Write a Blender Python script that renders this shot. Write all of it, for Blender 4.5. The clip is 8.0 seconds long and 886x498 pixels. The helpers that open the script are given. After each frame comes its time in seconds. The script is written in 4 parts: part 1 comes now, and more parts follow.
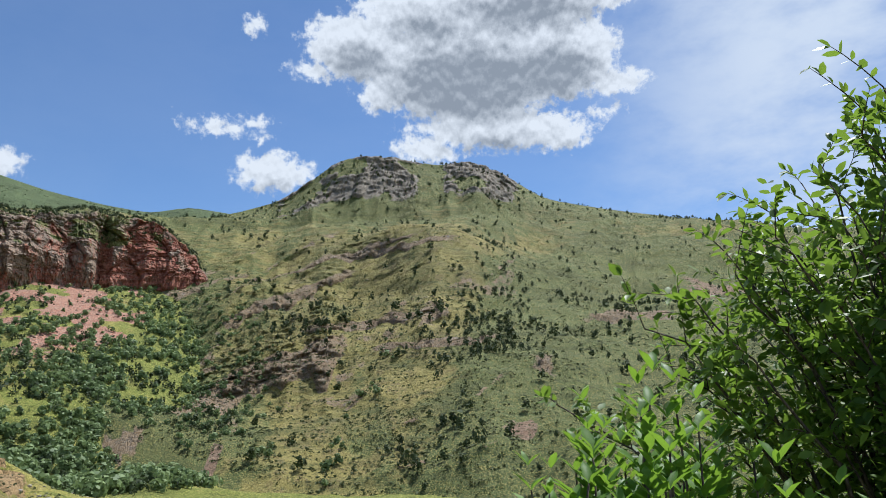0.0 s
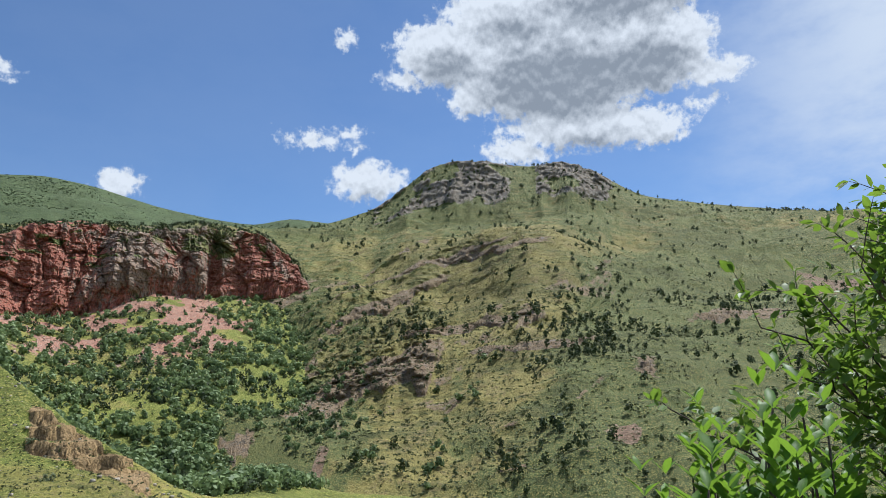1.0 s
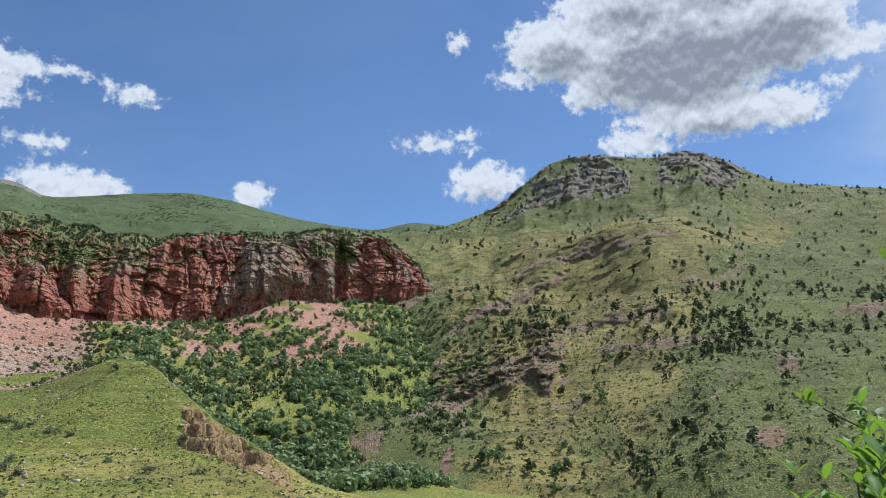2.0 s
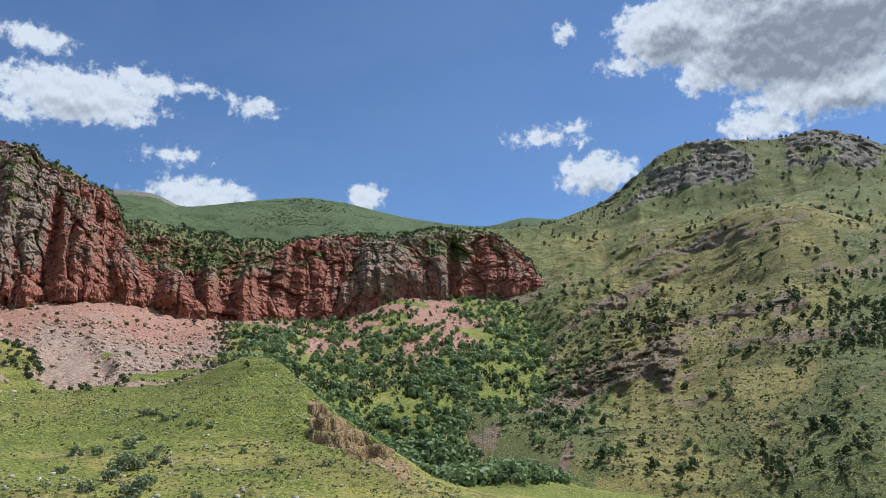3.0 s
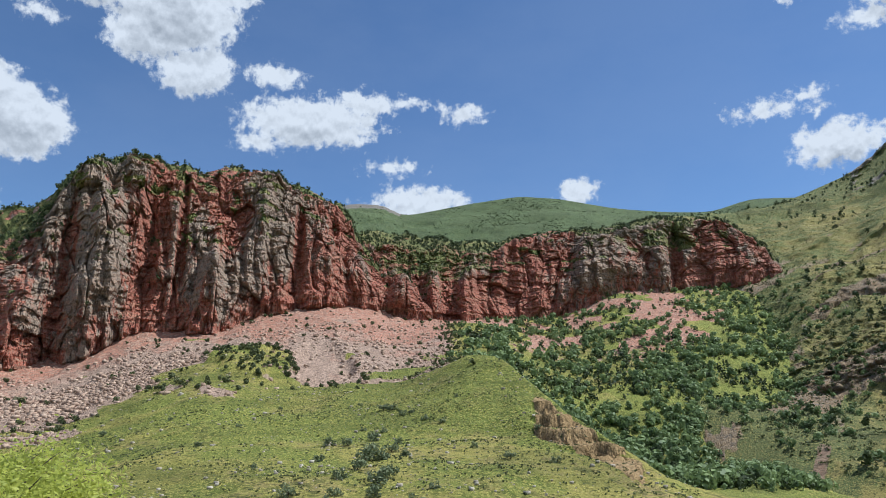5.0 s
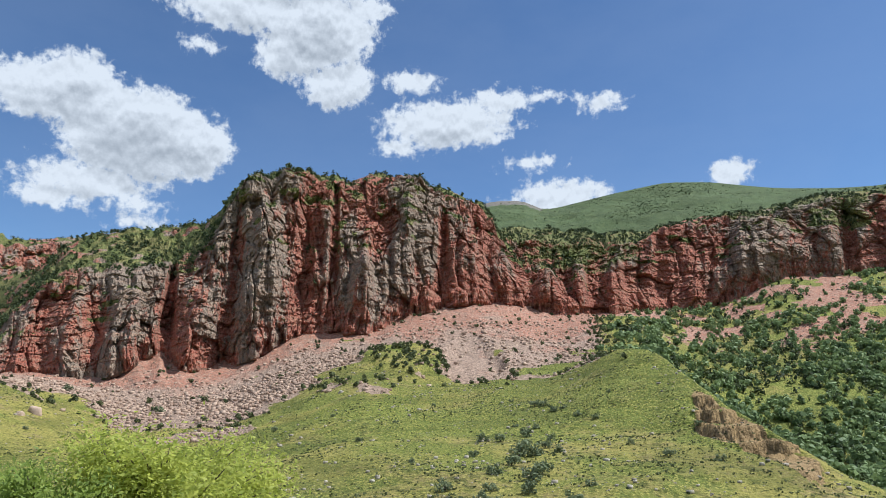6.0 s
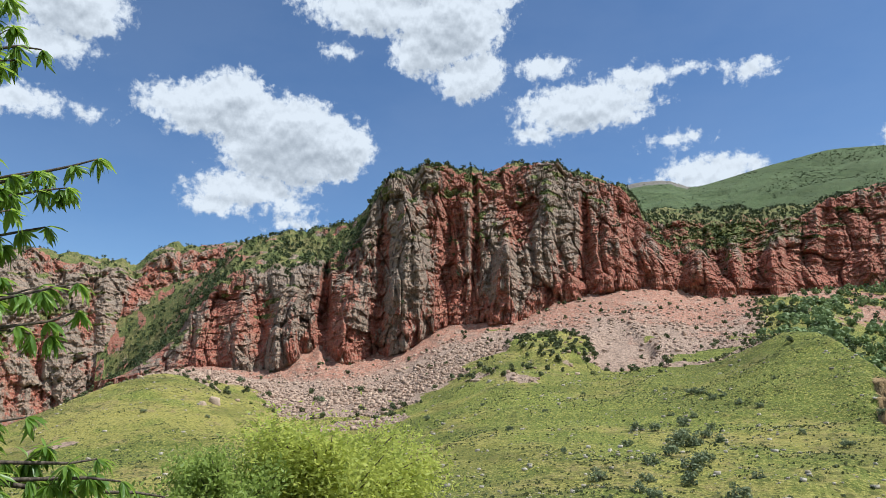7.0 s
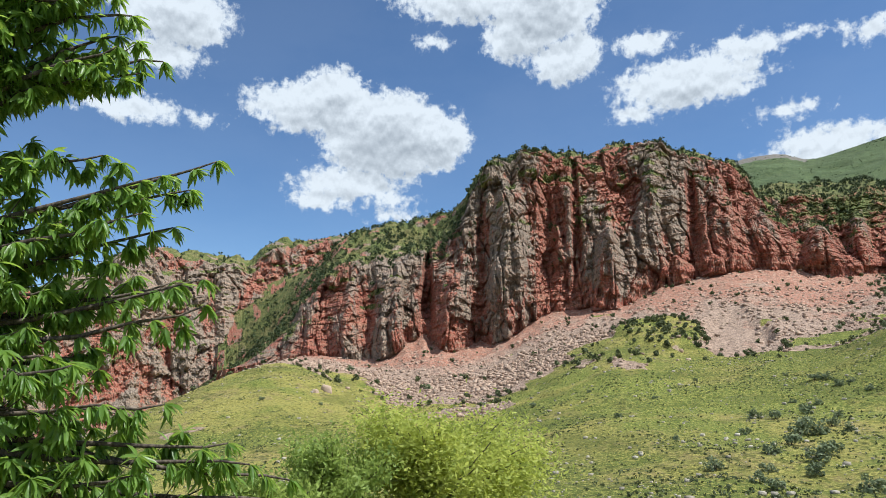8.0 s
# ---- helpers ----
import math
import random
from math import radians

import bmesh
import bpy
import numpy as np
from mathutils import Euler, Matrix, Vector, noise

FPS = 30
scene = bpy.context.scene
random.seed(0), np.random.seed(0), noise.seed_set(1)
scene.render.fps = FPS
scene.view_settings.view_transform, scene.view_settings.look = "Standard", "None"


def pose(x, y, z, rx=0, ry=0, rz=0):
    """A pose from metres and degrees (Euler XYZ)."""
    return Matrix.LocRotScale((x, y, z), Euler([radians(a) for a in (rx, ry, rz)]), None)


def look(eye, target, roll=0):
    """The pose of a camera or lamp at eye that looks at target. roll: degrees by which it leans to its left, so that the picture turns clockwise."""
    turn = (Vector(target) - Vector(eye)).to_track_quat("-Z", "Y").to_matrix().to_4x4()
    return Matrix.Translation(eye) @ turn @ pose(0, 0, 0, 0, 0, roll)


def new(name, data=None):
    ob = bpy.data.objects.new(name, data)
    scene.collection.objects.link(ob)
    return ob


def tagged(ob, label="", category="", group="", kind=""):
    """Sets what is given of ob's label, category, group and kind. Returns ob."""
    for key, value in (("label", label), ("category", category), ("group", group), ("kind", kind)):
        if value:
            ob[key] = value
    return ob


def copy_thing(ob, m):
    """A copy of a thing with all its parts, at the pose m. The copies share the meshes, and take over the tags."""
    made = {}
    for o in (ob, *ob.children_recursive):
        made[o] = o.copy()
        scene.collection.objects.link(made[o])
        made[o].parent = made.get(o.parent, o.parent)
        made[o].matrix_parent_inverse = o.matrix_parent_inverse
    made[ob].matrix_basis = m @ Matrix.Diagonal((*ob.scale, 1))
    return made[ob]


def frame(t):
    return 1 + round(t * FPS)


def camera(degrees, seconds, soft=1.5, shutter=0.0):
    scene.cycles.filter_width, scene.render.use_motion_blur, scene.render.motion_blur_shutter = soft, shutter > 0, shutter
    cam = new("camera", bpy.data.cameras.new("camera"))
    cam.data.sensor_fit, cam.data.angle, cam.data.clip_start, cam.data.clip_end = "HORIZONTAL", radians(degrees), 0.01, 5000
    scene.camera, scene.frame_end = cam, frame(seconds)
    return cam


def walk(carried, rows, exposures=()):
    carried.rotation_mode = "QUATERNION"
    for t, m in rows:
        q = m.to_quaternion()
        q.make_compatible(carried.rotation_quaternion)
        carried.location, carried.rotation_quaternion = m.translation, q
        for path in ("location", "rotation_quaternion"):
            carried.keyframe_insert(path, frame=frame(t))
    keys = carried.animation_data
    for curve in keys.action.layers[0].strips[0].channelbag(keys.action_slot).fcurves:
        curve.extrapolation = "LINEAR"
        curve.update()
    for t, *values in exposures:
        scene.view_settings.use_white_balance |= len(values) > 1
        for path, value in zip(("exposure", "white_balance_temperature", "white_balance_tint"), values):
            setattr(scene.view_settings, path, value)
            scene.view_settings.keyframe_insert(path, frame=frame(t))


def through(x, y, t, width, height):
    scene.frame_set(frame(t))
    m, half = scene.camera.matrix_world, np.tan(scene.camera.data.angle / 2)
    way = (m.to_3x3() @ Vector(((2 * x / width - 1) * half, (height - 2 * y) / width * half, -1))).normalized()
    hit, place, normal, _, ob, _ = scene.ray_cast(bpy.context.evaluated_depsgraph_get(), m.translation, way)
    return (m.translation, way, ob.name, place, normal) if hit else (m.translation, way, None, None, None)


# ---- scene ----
# Bearings are degrees to the left of the first heading, rises are degrees above the eye, distances are metres from the eye.
EYE = 1.65
ARM = 0.15
cam = camera(65.3, 8.0, soft=0.55)
ROWS = [
    (0.0, 0.07, 13.00, 0.32),
    (0.5, 3.76, 13.16, 0.46),
    (1.0, 8.06, 13.32, 0.35),
    (1.5, 13.03, 13.39, 0.24),
    (3.0, 27.49, 13.01, -0.24),
    (3.5, 31.61, 12.79, -0.51),
    (4.0, 35.83, 12.65, -0.83),
    (5.5, 51.28, 12.51, -0.38),
    (6.0, 57.67, 12.21, -0.23),
    (6.5, 64.07, 11.77, -0.00),
    (7.0, 69.65, 11.33, 0.22),
    (7.5, 74.21, 10.92, 0.47),
    (8.0, 78.14, 10.38, 0.58),
]
walk(cam, [(t, pose(-ARM * math.sin(radians(yaw)), ARM * (math.cos(radians(yaw)) - 1), EYE, 90 + pitch, roll, yaw)) for t, yaw, pitch, roll in ROWS],
     exposures=[(0.0, 0.38, 5900, 9), (4.0, 0.2, 5700, 8), (5.5, 0.32, 5800, 8), (7.0, 0.38, 5900, 7), (8.0, 0.44, 5950, 6)])

# ---- light ----
SUN_BEARING, SUN_RISE = -30.0, 61.0
sun = new("sun", bpy.data.lights.new("sun", "SUN"))
sun.data.energy, sun.data.angle, sun.data.color = 5.0, radians(0.55), (1.0, 0.95, 0.87)
sb, se = radians(SUN_BEARING), radians(SUN_RISE)
sun.matrix_world = look((-300 * math.sin(sb) * math.cos(se), 300 * math.cos(sb) * math.cos(se), 300 * math.sin(se)), (0, 0, 0))


class Net:
    """Short hand for node trees."""

    def __init__(self, tree):
        self.tree = tree
        tree.nodes.clear()

    def add(self, kind, props=None, ins=None):
        n = self.tree.nodes.new(kind)
        for k, v in (props or {}).items():
            setattr(n, k, v)
        for k, v in (ins or {}).items():
            if isinstance(v, bpy.types.NodeSocket):
                self.tree.links.new(v, n.inputs[k])
            else:
                n.inputs[k].default_value = v
        return n

    def math(self, op, a, b=0.0, c=0.0, clamp=False):
        return self.add("ShaderNodeMath", {"operation": op, "use_clamp": clamp}, {0: a, 1: b, 2: c}).outputs[0]

    def noise(self, vec, scale, detail=4.0, rough=0.55, out=0):
        return self.add("ShaderNodeTexNoise", None, {"Vector": vec, "Scale": scale, "Detail": detail, "Roughness": rough}).outputs[out]

    def mix(self, fac, a, b, blend="MIX"):
        n = self.add("ShaderNodeMix", {"data_type": "RGBA", "blend_type": blend}, {0: fac})
        for i, v in ((6, a), (7, b)):
            if isinstance(v, bpy.types.NodeSocket):
                self.tree.links.new(v, n.inputs[i])
            else:
                n.inputs[i].default_value = (*v, 1.0) if len(v) == 3 else v
        return n.outputs[2]

    def step(self, x, lo, hi):
        return self.add("ShaderNodeMapRange", {"interpolation_type": "SMOOTHSTEP"}, {0: x, 1: lo, 2: hi, 3: 0.0, 4: 1.0}).outputs[0]


# Clouds of the fair-weather sky: bearing, rise, half width, half height.
CLOUDS = [
    (7.5, 29.2, 4.86, 2.45), (11.1, 27.0, 2.01, 0.71), (-2.3, 27.7, 9.71, 4.3), (1.3, 32.0, 6.26, 2.21), (-9.9, 28.2, 5.82, 3.34), (-15.1, 25.8, 2.46, 1.11),
    (-4.7, 22.8, 7.48, 1.75), (1.3, 21.2, 2.73, 1.02), (4.8, 25.6, 2.53, 1.37), (-9.9, 22.1, 2.95, 1.37), (-7.6, 33.0, 10.41, 2.62), (14.3, 18.8, 3.16, 1.45),
    (16.7, 29.9, 0.8, 0.6), (19.3, 22.0, 1.7, 0.44), (16.1, 22.6, 0.58, 0.36), (15.6, 21.5, 0.48, 0.31), (-13.8, 23.4, 1.07, 0.36), (65.9, 25.8, 1.92, 1.46),
    (34.0, 17.1, 1.37, 1.03), (43.9, 23.7, 1.38, 0.59), (18.8, 21.8, 1.66, 0.45), (15.9, 22.6, 0.58, 0.31), (88.6, 21.7, 5.91, 2.03), (82.4, 19.9, 5.87, 2.56),
    (78.7, 19.4, 3.1, 2.48), (86.0, 15.8, 4.3, 1.22), (88.2, 14.4, 2.44, 0.94), (82.5, 14.3, 1.84, 0.53), (92.0, 22.4, 2.44, 0.74), (82.0, 13.1, 1.38, 0.4),
    (75.5, 30.3, 6.57, 1.75), (68.9, 29.2, 4.85, 2.89), (67.3, 25.1, 2.76, 1.73), (71.3, 27.2, 3.02, 2.02), (78.8, 27.1, 1.08, 0.53), (64.8, 31.0, 2.06, 1.11),
    (60.7, 25.8, 2.02, 0.82), (57.3, 22.4, 5.69, 1.92), (52.6, 24.1, 2.46, 0.99), (49.0, 24.5, 1.46, 0.31), (61.6, 20.5, 1.58, 0.65), (44.2, 23.5, 1.23, 0.52),
    (50.3, 19.1, 1.58, 0.5), (47.4, 16.4, 3.83, 1.26), (49.7, 15.8, 2.83, 0.82), (34.4, 17.1, 1.28, 0.98), (71.5, 33.0, 8.27, 1.73), (100.5, 27.5, 4.46, 2.29),
    (101.1, 24.5, 2.87, 1.09), (103.7, 20.3, 3.8, 0.92), (98.2, 20.0, 0.83, 0.35),
    (83.0, 19.6, 5.6, 3.6), (87.5, 22.6, 3.2, 2.2), (130.0, 30.0, 10.0, 4.0), (170.0, 40.0, 12.0, 5.0), (-100.0, 28.0, 12.0, 4.0), (-150.0, 38.0, 12.0, 5.0),
]
world = bpy.data.worlds.new("world")
scene.world = world
world.use_nodes = True
w = Net(world.node_tree)
sky = w.add("ShaderNodeTexSky", {"sky_type": "NISHITA", "sun_disc": False, "sun_elevation": se, "sun_rotation": -sb,
                                 "altitude": 1500.0, "air_density": 1.0, "dust_density": 0.6, "ozone_density": 2.0})
way = w.add("ShaderNodeTexCoord").outputs["Generated"]
xyz = w.add("ShaderNodeSeparateXYZ", None, {0: way})
bear = w.math("MULTIPLY", w.math("ARCTAN2", w.math("MULTIPLY", xyz.outputs[0], -1.0), xyz.outputs[1]), 57.2958)
rise = w.math("MULTIPLY", w.math("ARCSINE", xyz.outputs[2]), 57.2958)
flat = w.add("ShaderNodeCombineXYZ", None, {0: bear, 1: rise, 2: 0.0}).outputs[0]
billow = w.noise(flat, 0.6, 6.0, 0.6, 1)
warp = w.add("ShaderNodeVectorMath", {"operation": "MULTIPLY_ADD"}, {0: billow, 1: (2.4, 1.8, 0.0), 2: (-1.2, -0.9, 0.0)}).outputs[0]
spot = w.add("ShaderNodeVectorMath", {"operation": "ADD"}, {0: flat, 1: warp}).outputs[0]
above = w.add("ShaderNodeVectorMath", {"operation": "ADD"}, {0: spot, 1: (0.0, 1.3, 0.0)}).outputs[0]


def inside(at):
    """How deep a direction lies within the clouds, in degrees."""
    near = None
    for cb, ce, cw, ch in CLOUDS:
        q = w.add("ShaderNodeVectorMath", {"operation": "MULTIPLY_ADD"}, {0: at, 1: (1 / cw, 1 / ch, 0), 2: (-cb / cw, -ce / ch, 0)})
        d = w.add("ShaderNodeVectorMath", {"operation": "LENGTH"}, {0: q.outputs[0]}).outputs["Value"]
        d = w.math("MULTIPLY_ADD", d, min(cw, ch), -min(cw, ch))
        near = d if near is None else w.add("ShaderNodeMath", {"operation": "SMOOTH_MIN"}, {0: near, 1: d, 2: 0.5}).outputs[0]
    return w.math("MULTIPLY", near, -1.0)


puff = w.noise(flat, 1.1, 9.0, 0.62)
higher = w.noise(w.add("ShaderNodeVectorMath", {"operation": "ADD"}, {0: flat, 1: (0.0, 0.45, 0.0)}).outputs[0], 0.8, 4.0, 0.55)
low = w.noise(flat, 0.8, 4.0, 0.55)
depth = w.math("ADD", w.math("MULTIPLY_ADD", puff, 2.6, -1.05), inside(spot))
cover = w.math("POWER", w.step(depth, -0.15, 0.6), 1.2)
thick = w.step(w.math("MULTIPLY_ADD", higher, 1.6, w.math("ADD", inside(above), -0.8)), -0.2, 2.3)
relief = w.math("MULTIPLY_ADD", w.math("SUBTRACT", higher, low), 1.0, w.math("MULTIPLY", thick, w.math("MULTIPLY_ADD", w.step(bear, 18.0, 40.0), -0.42, 0.95)), clamp=True)
cloud = w.mix(relief, (0.62, 0.64, 0.665), (0.225, 0.25, 0.285))
veil_field = w.noise(w.add("ShaderNodeVectorMath", {"operation": "MULTIPLY"}, {0: flat, 1: (0.05, 0.1, 1.0)}).outputs[0], 1.0, 6.0, 0.6)
veil_side = w.math("ADD", w.step(bear, -7.0, -30.0), 0.05)
veil = w.math("MULTIPLY", w.math("MULTIPLY", w.step(veil_field, 0.26, 0.64), veil_side, clamp=True), 0.85)
hazy = w.mix(veil, w.mix(1.0, sky.outputs[0], (0.077, 0.085, 0.092), "MULTIPLY"), (0.56, 0.60, 0.65))
full = w.mix(cover, hazy, cloud)
w.add("ShaderNodeOutputWorld", None, {0: w.add("ShaderNodeBackground", None, {0: full, 1: 1.0}).outputs[0]})

# ---- noise in space ----
rng = np.random.default_rng(7)
HASH = rng.random((64, 64, 64)).astype(np.float32)


def lattice(x, y, z):
    xi, yi, zi = np.floor(x).astype(int), np.floor(y).astype(int), np.floor(z).astype(int)
    fx, fy, fz = x - xi, y - yi, z - zi
    fx, fy, fz = (g * g * (3 - 2 * g) for g in (fx, fy, fz))
    out = 0
    for i in (0, 1):
        for j in (0, 1):
            for k in (0, 1):
                out = out + HASH[(xi + i) & 63, (yi + j) & 63, (zi + k) & 63] * (fx if i else 1 - fx) * (fy if j else 1 - fy) * (fz if k else 1 - fz)
    return out * 2 - 1


def fbm(x, y, z, octaves=4, gain=0.5, ridged=False):
    total, amp, norm = 0, 1.0, 0.0
    for o in range(octaves):
        v = lattice(x * 2 ** o + 17.3 * o, y * 2 ** o + 5.1 * o, z * 2 ** o + 9.7 * o)
        total, norm, amp = total + amp * (1 - 2 * np.abs(v) if ridged else v), norm + amp, amp * gain
    return total / norm


def blocks(x, y, seed):
    """Jointed rock: each cell stands out by its own amount and leans its own way; also the distance to its joints."""
    xi, yi = np.floor(x).astype(int), np.floor(y).astype(int)
    best, second = np.full(x.shape, 9.0), np.full(x.shape, 9.0)
    out = np.zeros(x.shape)
    tone = np.zeros(x.shape)
    k = int(seed)
    for i in (-1, 0, 1):
        for j in (-1, 0, 1):
            a, c = (xi + i) & 63, (yi + j) & 63
            dx = x - (xi + i + 0.5 + 0.9 * (HASH[a, c, k & 63] - 0.5))
            dy = y - (yi + j + 0.5 + 0.9 * (HASH[a, c, (k + 7) & 63] - 0.5))
            d = np.hypot(dx, dy)
            own = HASH[a, c, (k + 13) & 63] + 0.9 * (HASH[a, c, (k + 19) & 63] - 0.5) * dx - 0.5 * HASH[a, c, (k + 29) & 63] * dy
            closer = d < best
            second = np.where(closer, best, np.minimum(second, d))
            out, tone, best = np.where(closer, own, out), np.where(closer, HASH[a, c, (k + 37) & 63], tone), np.minimum(best, d)
    return out - 0.5, smooth(second - best, 0.0, 0.16), tone


def smooth(x, lo, hi):
    t = np.clip((x - lo) / (hi - lo), 0, 1)
    return t * t * (3 - 2 * t)


def curve(knots, b, soft=0.8):
    """A line of the land by bearing: knots of (bearing, value), rounded a little."""
    kb, kv = np.array(knots, float).T
    return sum(wt * np.interp(b + o * soft, kb, kv) for o, wt in ((-1, 0.25), (0, 0.5), (1, 0.25)))


def loft(b, lines, counts, rounding=0, soft=0.8):
    """A sheet of land: each line is (rises, distances) by bearing, with rows of points between them."""
    rows_r, rows_z, rows_v = [], [], []
    rz = [(curve(d, b, soft), curve(e, b, soft)) for e, d in lines]
    pts = [(d, EYE + d * np.tan(np.radians(e))) for d, e in rz]
    for i, n in enumerate(counts):
        for k in range(n + (i == len(counts) - 1)):
            f = k / n
            rows_r.append(pts[i][0] * (1 - f) + pts[i + 1][0] * f)
            rows_z.append(pts[i][1] * (1 - f) + pts[i + 1][1] * f)
            rows_v.append(np.full_like(b, i + f))
    r, z, v = np.array(rows_r), np.array(rows_z), np.array(rows_v)
    for _ in range(rounding):
        for a in (r, z):
            a[1:-1] = 0.25 * a[:-2] + 0.5 * a[1:-1] + 0.25 * a[2:]
    return r, z, v, np.broadcast_to(b, r.shape)


def place(r, b):
    a = np.radians(b)
    return -r * np.sin(a), r * np.cos(a)


def grid_mesh(name, x, y, z, masks, materials, rounded=True):
    """One mesh from a grid of points, with named masks on its points."""
    n, m = x.shape
    me = bpy.data.meshes.new(name)
    me.vertices.add(n * m)
    me.vertices.foreach_set("co", np.stack([x, y, z], -1).astype(np.float32).ravel())
    i = np.arange(n * m).reshape(n, m)
    q = np.stack([i[:-1, :-1], i[1:, :-1], i[1:, 1:], i[:-1, 1:]], -1).reshape(-1, 4)
    me.loops.add(q.size)
    me.loops.foreach_set("vertex_index", q.astype(np.int32).ravel())
    me.polygons.add(len(q))
    me.polygons.foreach_set("loop_start", np.arange(0, q.size, 4, dtype=np.int32))
    me.update(calc_edges=True)
    me.polygons.foreach_set("use_smooth", np.full(len(q), rounded))
    for key, val in masks.items():
        at = me.attributes.new(key, "FLOAT", "POINT")
        at.data.foreach_set("value", np.asarray(val, np.float32).ravel())
    for mat in materials:
        me.materials.append(mat)
    me.update()
    return new(name, me)


# ---- materials ----
def material(name):
    m = bpy.data.materials.new(name)
    m.use_nodes = True
    return m, Net(m.node_tree)


def finish(n, colour, rough, height=None, strength=0.4, distance=1.0, through=0.0, tint=None):
    ins = {"Base Color": colour, "Roughness": rough, "Specular IOR Level": 0.25}
    if height is not None:
        ins["Normal"] = n.add("ShaderNodeBump", None, {"Strength": strength, "Distance": distance, "Height": height}).outputs[0]
    shader = n.add("ShaderNodeBsdfPrincipled", None, ins).outputs[0]
    if through:
        glow = n.add("ShaderNodeBsdfTranslucent", None, {"Color": tint if tint is not None else colour}).outputs[0]
        shader = n.add("ShaderNodeMixShader", None, {0: through, 1: shader, 2: glow}).outputs[0]
    n.add("ShaderNodeOutputMaterial", None, {0: shader})


def land_material(name, lush, dry, bare, rock_a, rock_b, rock_c, scree_a, scree_b):
    """Grass, bare earth, rock and rubble, told apart by the masks of the mesh."""
    m, n = material(name)
    at = {k: n.add("ShaderNodeAttribute", {"attribute_name": k}).outputs["Fac"] for k in ("rock", "scree", "dry", "red")}
    p = n.add("ShaderNodeTexCoord").outputs["Object"]
    big, mid, fine, grit = n.noise(p, 0.012, 4), n.noise(p, 0.06, 7, 0.7), n.noise(p, 0.4, 7, 0.75), n.noise(p, 1.6, 5, 0.75)
    tuft = n.add("ShaderNodeTexVoronoi", None, {"Vector": p, "Scale": 0.9, "Randomness": 1.0}).outputs["Distance"]
    herb = n.add("ShaderNodeTexVoronoi", None, {"Vector": p, "Scale": 0.3, "Randomness": 1.0}).outputs["Distance"]
    g = n.mix(n.step(n.math("ADD", at["dry"], n.math("MULTIPLY_ADD", mid, 2.0, -1.0)), 0.3, 0.7), lush, dry)
    g = n.mix(n.math("MULTIPLY", n.step(big, 0.45, 0.6), 0.5), g, tuple(0.6 * c for c in lush))
    g = n.mix(n.math("MULTIPLY", n.step(n.math("MULTIPLY_ADD", mid, 0.6, n.math("MULTIPLY", fine, 0.4)), 0.52, 0.56), n.math("MULTIPLY_ADD", at["dry"], 0.8, 0.0)), g, bare)
    g = n.mix(n.math("MULTIPLY", n.step(grit, 0.52, 0.57), 0.75), g, tuple(1.45 * c for c in dry))
    g = n.mix(n.math("MULTIPLY", n.step(fine, 0.46, 0.41), 0.65), g, tuple(0.5 * c for c in lush))
    g = n.mix(n.math("MULTIPLY", n.step(n.math("MULTIPLY_ADD", fine, -1.2, n.math("ADD", tuft, 0.6)), 0.28, 0.16), 0.75), g, tuple(0.32 * c for c in lush))
    g = n.mix(n.math("MULTIPLY", n.step(n.math("MULTIPLY_ADD", mid, -1.6, n.math("ADD", herb, 0.8)), 0.24, 0.14), 0.6), g, tuple(0.4 * c for c in lush))
    terrace = n.noise(n.add("ShaderNodeVectorMath", {"operation": "MULTIPLY"}, {0: p, 1: (0.02, 0.02, 0.30)}).outputs[0], 1.0, 5, 0.6)
    g = n.mix(n.math("MULTIPLY", n.step(terrace, 0.53, 0.59), 0.36), g, tuple(0.5 * c for c in lush))
    squash = n.add("ShaderNodeVectorMath", {"operation": "MULTIPLY"}, {0: p, 1: (1.0, 1.0, 0.3)}).outputs[0]
    layers = n.add("ShaderNodeVectorMath", {"operation": "MULTIPLY"}, {0: p, 1: (0.10, 0.10, 1.6)}).outputs[0]
    streak, bed = n.noise(squash, 0.22, 8, 0.7), n.noise(layers, 0.5, 6, 0.65)
    split = n.add("ShaderNodeTexVoronoi", {"feature": "DISTANCE_TO_EDGE"}, {"Vector": n.add("ShaderNodeVectorMath", {"operation": "MULTIPLY_ADD"}, {0: n.noise(p, 0.3, 4, 0.6, 1), 1: (2.4, 2.4, 2.4), 2: squash}).outputs[0], "Scale": 0.30}).outputs["Distance"]
    r = n.mix(n.step(n.math("ADD", at["red"], n.math("MULTIPLY_ADD", streak, 2.6, -1.3)), 0.32, 0.68), rock_a, rock_b)
    r = n.mix(n.math("MULTIPLY", n.step(bed, 0.50, 0.58), 0.5), r, rock_c)
    r = n.mix(n.math("MULTIPLY", n.step(grit, 0.53, 0.60), 0.55), r, tuple(min(1.0, 1.55 * c) for c in rock_a))
    r = n.mix(n.math("MULTIPLY", n.step(fine, 0.46, 0.40), 0.65), r, tuple(0.42 * c for c in rock_a))
    r = n.mix(n.math("MULTIPLY", n.step(split, 0.06, 0.005), 0.6), r, tuple(0.28 * c for c in rock_a))
    cell = n.add("ShaderNodeTexVoronoi", None, {"Vector": p, "Scale": 0.75, "Randomness": 1.0})
    lump = n.add("ShaderNodeSeparateColor", None, {0: cell.outputs["Color"]}).outputs[0]
    s = n.mix(n.step(n.math("ADD", at["red"], n.math("MULTIPLY_ADD", mid, 1.6, -0.8)), 0.4, 0.8), scree_a, scree_b)
